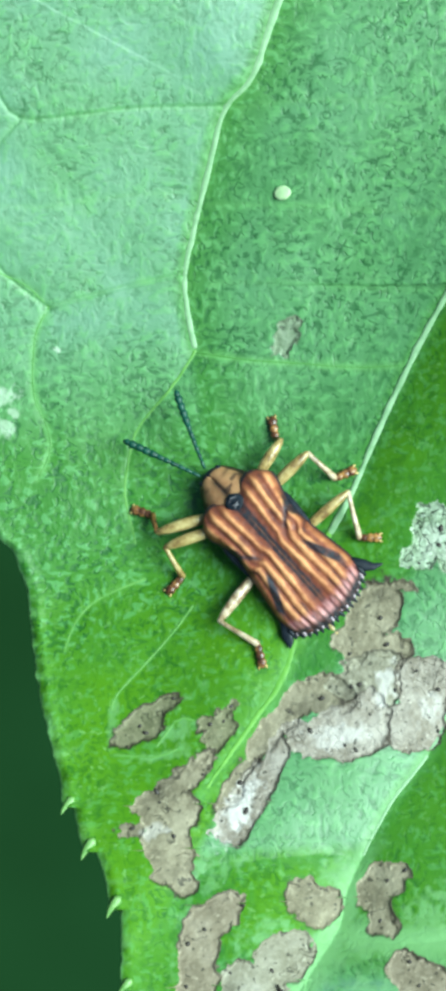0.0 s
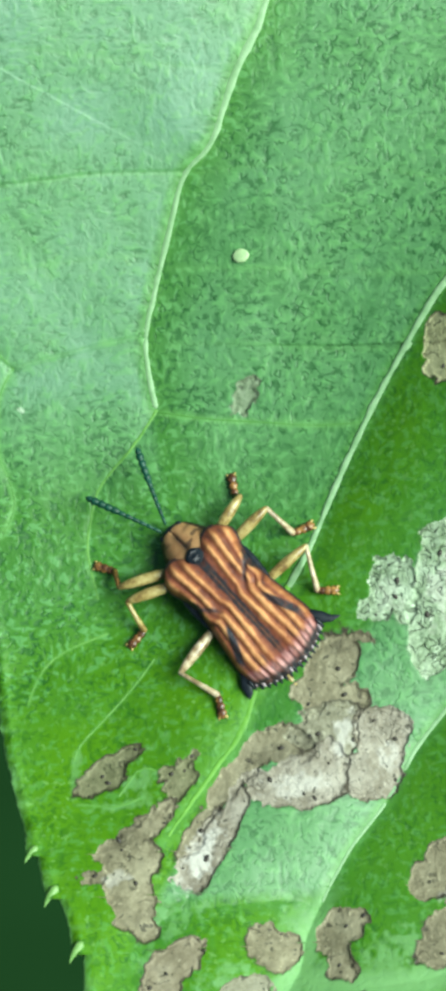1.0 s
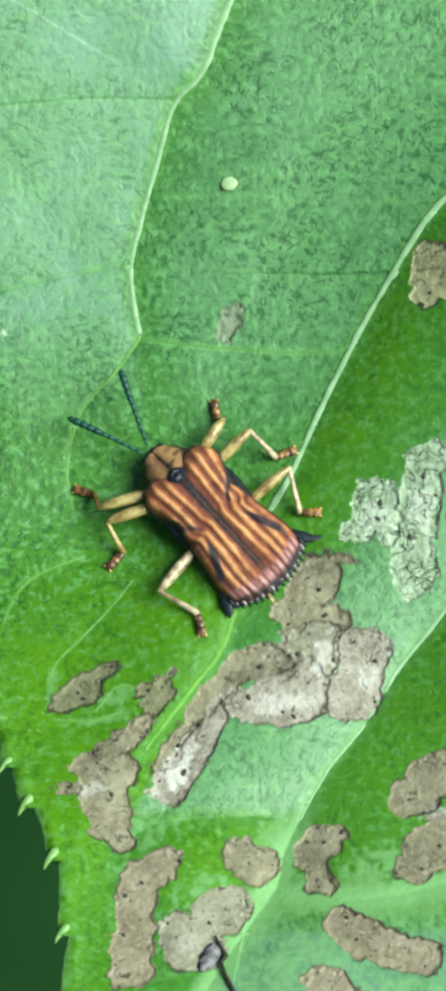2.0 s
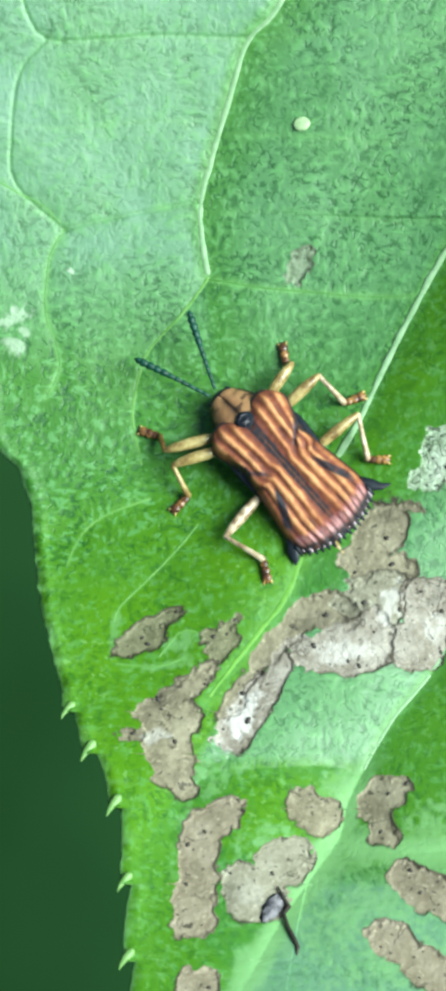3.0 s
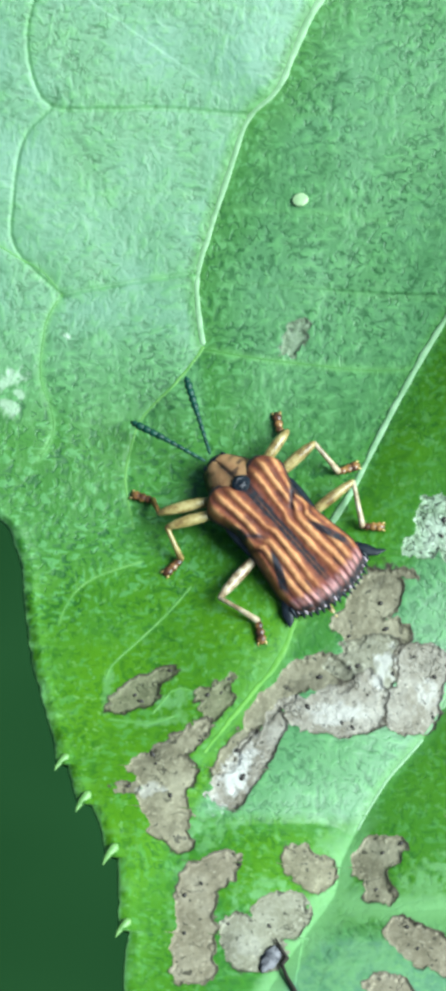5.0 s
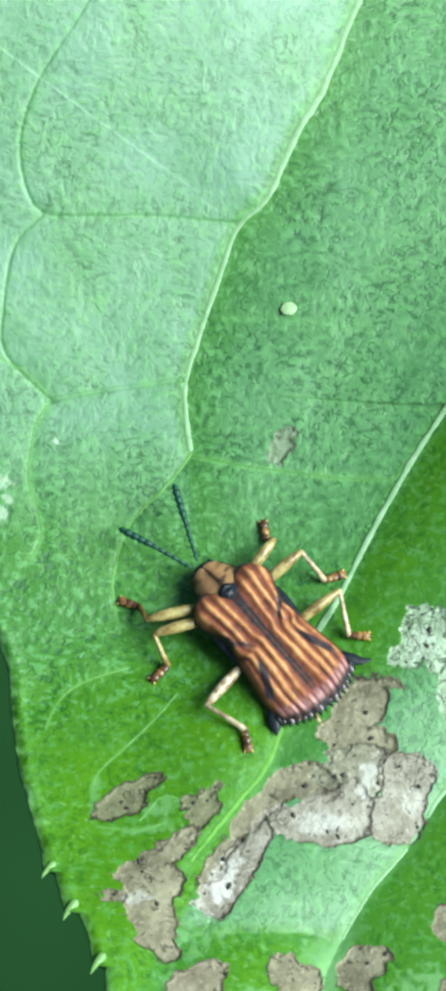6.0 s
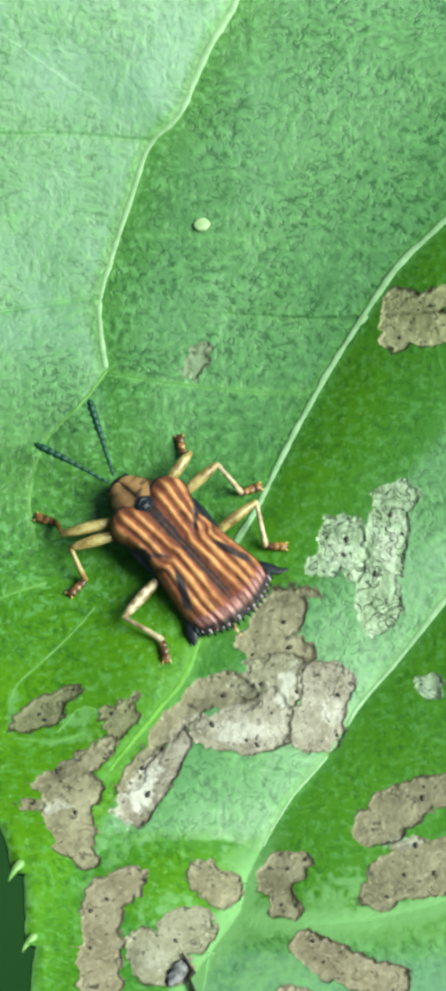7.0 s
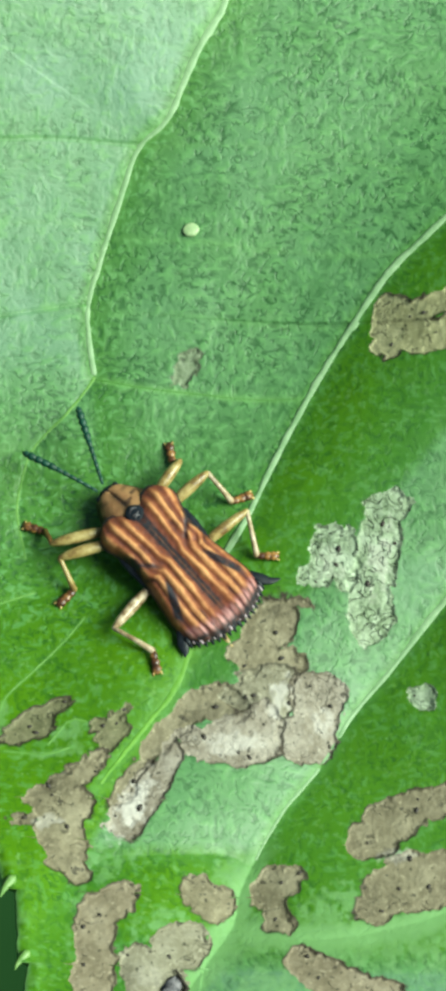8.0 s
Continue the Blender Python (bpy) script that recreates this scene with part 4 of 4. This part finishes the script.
def leg(beetle, label, hip, knee, ankle, toe, thick, upper, lower):
    """A leg of femur, tibia and tarsus with claws."""
    hip, knee, ankle, toe = Vector(hip), Vector(knee), over_leaf(ankle, 0.17), over_leaf(toe, 0.07)
    up = Vector((0, 0, 1))
    mid = hip.lerp(knee, 0.5) + up * 0.05
    femur = piece("leg", tube("femur", [hip, hip.lerp(knee, 0.25) + up * 0.03, mid, hip.lerp(knee, 0.8) + up * 0.04, knee], [thick * 0.8, thick, thick * 1.05, thick * 0.85, thick * 0.5], upper, 12), beetle, label)
    bow = knee.lerp(ankle, 0.5) + up * 0.06
    piece("tibia", tube("tibia", [knee, knee.lerp(ankle, 0.2) + up * 0.03, bow, ankle], [thick * 0.48, thick * 0.42, thick * 0.46, thick * 0.62], lower, 10), femur)
    d = toe - ankle
    side = d.cross(up).normalized()
    for k, (a, b, r) in enumerate(((0.0, 0.36, 0.62), (0.32, 0.64, 0.74), (0.60, 0.92, 0.80))):
        p, q = ankle + d * a, ankle + d * b
        piece("tarsal_segment", tube("tarsal_segment", [p, p.lerp(q, 0.6), q], [thick * r * 0.75, thick * r * 1.2, thick * r * 0.85], TARSUS, 10, 0.65), femur)
    for s in (-1, 1):
        p = ankle + d * 0.9
        piece("claw", tube("claw", [p + side * s * thick * 0.4, p + d * 0.08 + side * s * thick * 0.75, p + d * 0.16 + side * s * thick * 0.7 - up * 0.04], [0.04, 0.035, 0.015], CLAW, 6), femur)
    return femur


def build_beetle():
    body = tagged(new("beetle"), "striped orange and black leaf beetle standing on the leaf", "beetle")
    # the wing cases lie a little askew to the neck shield
    back = Matrix.Translation(Vector((1.45, 0.08, 0)) * MM) @ Matrix.Rotation(radians(3.8), 4, "Z") @ Matrix.Translation(Vector((-1.45, 0, 0)) * MM)
    # abdomen and thorax under the wing cases
    piece("abdomen", blob("abdomen", 2.3, 1.05, 0.36, BLACK, 10, 24, 0.8, (-0.6, -0.05, 0.62)), body, "black underside of the body")
    for s in (1, -1):
        e = piece("elytron", elytron(s), body, "ribbed orange wing case with black patches")
        e.matrix_basis = back
        # hind corner spine and the row of blunt teeth on the border
        piece("corner_spine", tube("corner_spine", [(-2.05, s * 1.30 - 0.05, 0.78), (-2.35, s * 1.52 - 0.05, 0.72), (-2.56, s * (1.66 - 0.05 * s) - 0.05, 0.66), (-2.66, s * (1.82 - 0.12 * s) - 0.05, 0.64)], [0.18, 0.18, 0.11, 0.03], BLACK, 10, 0.35), e, "black pointed spine")
        for k in range(8):
            a = k / 7
            y = 0.10 + 1.26 * a
            x = -3.0 + 0.50 * (0.95 * a + 0.05) ** 2.3
            z = 0.80 - 0.12 * a
            piece("border_tooth", tube("border_tooth", [(x + 0.20, s * y - 0.05, z + 0.14), (x + 0.02, s * y - 0.05, z + 0.05), (x - 0.09, s * (y + 0.02) - 0.05, z - 0.02)], [0.07, 0.065, 0.03], BLACK, 6), e)
            y2 = y + 0.09
            size = 0.82 + 0.28 * math.sin(2.7 * k + 1.3 * s)
            if k < 7:
                piece("border_knob", blob("border_knob", 0.13 * size, 0.05 * size, 0.055 * size, KNOB, 5, 8, 1.0, (x + 0.10, s * y2 - 0.05, z + 0.13)), e)
        # dark flange along the flank
        fl = [(1.0, s * 1.16 - 0.05, 0.78), (0.8, s * 1.16 - 0.05, 0.78), (0.4, s * 1.15 - 0.05, 0.76), (-0.1, s * 1.14 - 0.05, 0.72), (-0.5, s * 1.14 - 0.05, 0.70)]
        piece("flank_border", tube("flank_border", fl, [0.06, 0.13, 0.15, 0.12, 0.05], BLACK, 8, 0.5), e)

    front = Matrix.Translation(Vector((1.6, 0.08, 0)) * MM) @ Matrix.Rotation(radians(7), 4, "Z") @ Matrix.Translation(Vector((-1.6, 0, 0)) * MM)
    p = piece("pronotum", pronotum_mesh(), body, "tan neck shield with a dark middle line")
    p.matrix_basis = front
    h = piece("head", blob("head", 0.22, 0.38, 0.26, BLACK, 9, 18, 0.8, (2.78, 0, 0.52)), body, "small black head")
    h.matrix_basis = front
    for s in (1, -1):
        piece("eye", blob("eye", 0.12, 0.10, 0.13, BLACK, 7, 12, 1.0, (2.82, s * 0.33, 0.58)), h)
    plate = piece("scutellum", blob("scutellum", 0.31, 0.29, 0.05, BLACK, 7, 18, 0.7, (1.55, 0.08, 1.175), 0.08, 4), body, "round black shield plate")
    for k, (ax, bend_x) in enumerate(((1.66, 0.05), (1.52, -0.04), (1.42, 0.03))):
        piece("ridge", tube("ridge", [(ax, -0.06 + 0.03 * k, 1.262), (ax + bend_x, 0.08, 1.275), (ax - 0.02, 0.21 - 0.02 * k, 1.262)], [0.012, 0.026, 0.012], SCRAP, 6, 0.7), plate, "greyish curved ridge")

    piece("tail_tip", tube("tail_tip", [(-2.75, 0.15, 0.45), (-3.1, 0.14, 0.34), (-3.32, 0.12, 0.24)], [0.10, 0.09, 0.05], LEG_YELLOW, 8), body, "yellowish tip of the abdomen")
    for tip, root in (((5.2, 1.56, 1.13), (3.0, 0.46, 0.68)), ((5.37, -0.58, 1.17), (3.1, 0.20, 0.68))):
        tip, root = Vector(tip), Vector(root)
        holder = None
        for k in range(11):
            a, b = k / 11, (k + 0.93) / 11
            r = 0.055 + 0.05 * a + (0.025 if k > 5 else 0)
            if k == 10:
                r *= 0.85
            bend = lambda q: root.lerp(tip, q) + Vector((0, 0, 0.10 * math.sin(math.pi * q)))
            me = tube("antenna_segment", [bend(a), bend(a * 0.4 + b * 0.6), bend(b)], [r * 0.72, r * 0.98, r * 1.08 if k < 10 else r * 0.5], ANT, 10)
            if holder is None:
                holder = piece("antenna", me, body, "black-green beaded antenna")
            else:
                piece("antenna_segment", me, holder)

    legs = [
        ("yellow front leg", (1.9, 1.05, 0.55), (2.49, 2.49, 0.62), (3.15, 2.36, 0.22), (3.72, 2.74, 0.20), 0.172, LEG_YELLOW, TARSUS),
        ("yellow middle leg", (1.5, 1.2, 0.55), (1.98, 2.57, 0.62), (1.08, 2.75, 0.24), (0.98, 3.42, 0.26), 0.172, LEG_YELLOW, LEG_YELLOW),
        ("pale hind leg", (-0.40, 1.1, 0.55), (-0.83, 2.61, 0.80), (-2.10, 2.12, 0.28), (-2.73, 2.42, 0.32), 0.165, LEG_PALE, LEG_PALE),
        ("yellow front leg", (1.95, -1.0, 0.55), (2.30, -2.08, 0.58), (2.55, -1.95, 0.30), (3.20, -2.26, 0.17), 0.172, LEG_YELLOW, TARSUS),
        ("yellow middle leg", (1.35, -1.1, 0.55), (1.46, -2.48, 0.70), (0.49, -2.62, 0.16), (0.33, -3.26, 0.14), 0.172, LEG_YELLOW, LEG_PALE),
        ("pale hind leg", (-0.25, -1.1, 0.55), (-0.20, -2.70, 0.60), (-1.45, -2.12, 0.13), (-1.84, -2.62, 0.09), 0.160, LEG_YELLOW, LEG_PALE),
    ]
    for label, *joints, thick, up_mat, low_mat in legs:
        leg(body, label, *joints, thick, up_mat, low_mat)

    m = BEETLE_POSE.copy()
    m.translation = m.translation * MM
    body.matrix_world = m
    return body


# ---- ground far below the leaf ----
def build_ground():
    n = 40
    r = np.concatenate([np.linspace(0, 1.0, 12), np.geomspace(1.3, 400, 16)])
    a = np.linspace(0, 2 * math.pi, n, endpoint=False)
    P = [(0.0, 0.0, -350.0)]
    for rr in r[1:]:
        for t in a:
            P.append((rr * 1000 * math.cos(t), rr * 1000 * math.sin(t), -350 + 25 * math.sin(rr * 5 + 3 * t) * min(1, rr)))
    F = [(0, 1 + k, 1 + (k + 1) % n) for k in range(n)]
    for i in range(len(r) - 2):
        for k in range(n):
            k2 = (k + 1) % n
            F.append((1 + i * n + k, 1 + (i + 1) * n + k, 1 + (i + 1) * n + k2, 1 + i * n + k2))
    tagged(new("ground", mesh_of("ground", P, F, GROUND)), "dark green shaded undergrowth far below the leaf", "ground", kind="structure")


def build_frass():
    """Tiny dark droppings scattered over the scars, and one larger strand."""
    rnd = random.Random(5)
    verts, faces = [], []
    for mat, label, lobes in SCARS[:-1]:
        for cx, cy, a, b, turn in lobes:
            for _ in range(max(1, int(a * b * 2.8))):
                r, t = math.sqrt(rnd.random()) * 0.85, rnd.uniform(0, 2 * math.pi)
                c, s = math.cos(radians(turn)), math.sin(radians(turn))
                u, v = a * r * math.cos(t), b * r * math.sin(t)
                x, y = cx + u * c - v * s, cy + u * s + v * c
                z = leaf_height(x, y)[0] - 0.075
                rad, ang, el = rnd.uniform(0.025, 0.075), rnd.uniform(0, math.pi), rnd.uniform(1.0, 1.9)
                base = len(verts)
                for ring, (rr, hh) in enumerate(((1.0, 0.0), (0.8, 0.6), (0.3, 0.95))):
                    for k in range(7):
                        q = 2 * math.pi * k / 7
                        px, py = rad * rr * el * math.cos(q), rad * rr * math.sin(q)
                        verts.append((x + px * math.cos(ang) - py * math.sin(ang), y + px * math.sin(ang) + py * math.cos(ang), z + rad * hh * 0.8))
                for ring in range(2):
                    for k in range(7):
                        k2 = (k + 1) % 7
                        faces.append((base + ring * 7 + k, base + ring * 7 + k2, base + ring * 7 + 7 + k2, base + ring * 7 + 7 + k))
                faces.append(tuple(base + 14 + k for k in range(7)))
    tagged(new("frass", mesh_of("frass", verts, faces, FRASS)), "tiny black insect droppings on the dry scars", "droppings", kind="stuff")


def build_debris():
    """A curled dark scrap at the edge of a scar."""
    def on_leaf(x, y, up):
        return (x, y, leaf_height(x, y)[0] + up)

    me = blob("leaf_scrap", 0.20, 0.50, 0.07, SCRAP, 12, 24, 0.8, (0, 0, 0.04), 0.34, 11)
    scrap = tagged(new("leaf_scrap", me), "curled grey scrap of dead tissue on the leaf", "leaf scrap")
    spot_at = Vector(on_leaf(0.81, -14.2, -0.06)) * MM
    slope_x = (leaf_height(1.06, -14.2)[0] - leaf_height(0.56, -14.2)[0]) / 0.5
    slope_y = (leaf_height(0.81, -13.95)[0] - leaf_height(0.81, -14.45)[0]) / 0.5
    lie = Vector((0, 0, 1)).rotation_difference(Vector((-slope_x, -slope_y, 1))).to_matrix().to_4x4()
    scrap.matrix_world = Matrix.Translation(spot_at) @ lie @ Matrix.Rotation(radians(-35), 4, "Z")
    stalk = piece("stalk", tube("stalk", [on_leaf(0.95, -13.63, 0.03), on_leaf(1.10, -13.92, 0.10), on_leaf(1.26, -14.17, 0.12), on_leaf(1.12, -14.36, 0.14), on_leaf(1.24, -14.69, 0.12), on_leaf(1.42, -15.02, 0.09), on_leaf(1.53, -15.24, 0.06), on_leaf(1.51, -15.45, 0.02)], [0.03, 0.05, 0.075, 0.06, 0.055, 0.065, 0.06, 0.02], FRASS, 8), scrap, "thin black stalk")
    stalk.matrix_parent_inverse = scrap.matrix_world.inverted()


def build_egg():
    """A small pale egg stuck to the blade."""
    z = leaf_height(1.52, 9.1)[0]
    egg = tagged(new("insect_egg", blob("insect_egg", 0.26, 0.22, 0.06, EGG, 8, 18, 0.9, (0, 0, 0.02), 0.04, 3)), "tiny pale yellowish egg stuck to the green leaf", "egg")
    egg.matrix_world = pose(1.52 * MM, 9.1 * MM, z * MM, 0, 0, 15)


build_ground()
build_leaf()
build_egg()
build_debris()
build_frass()
build_beetle()
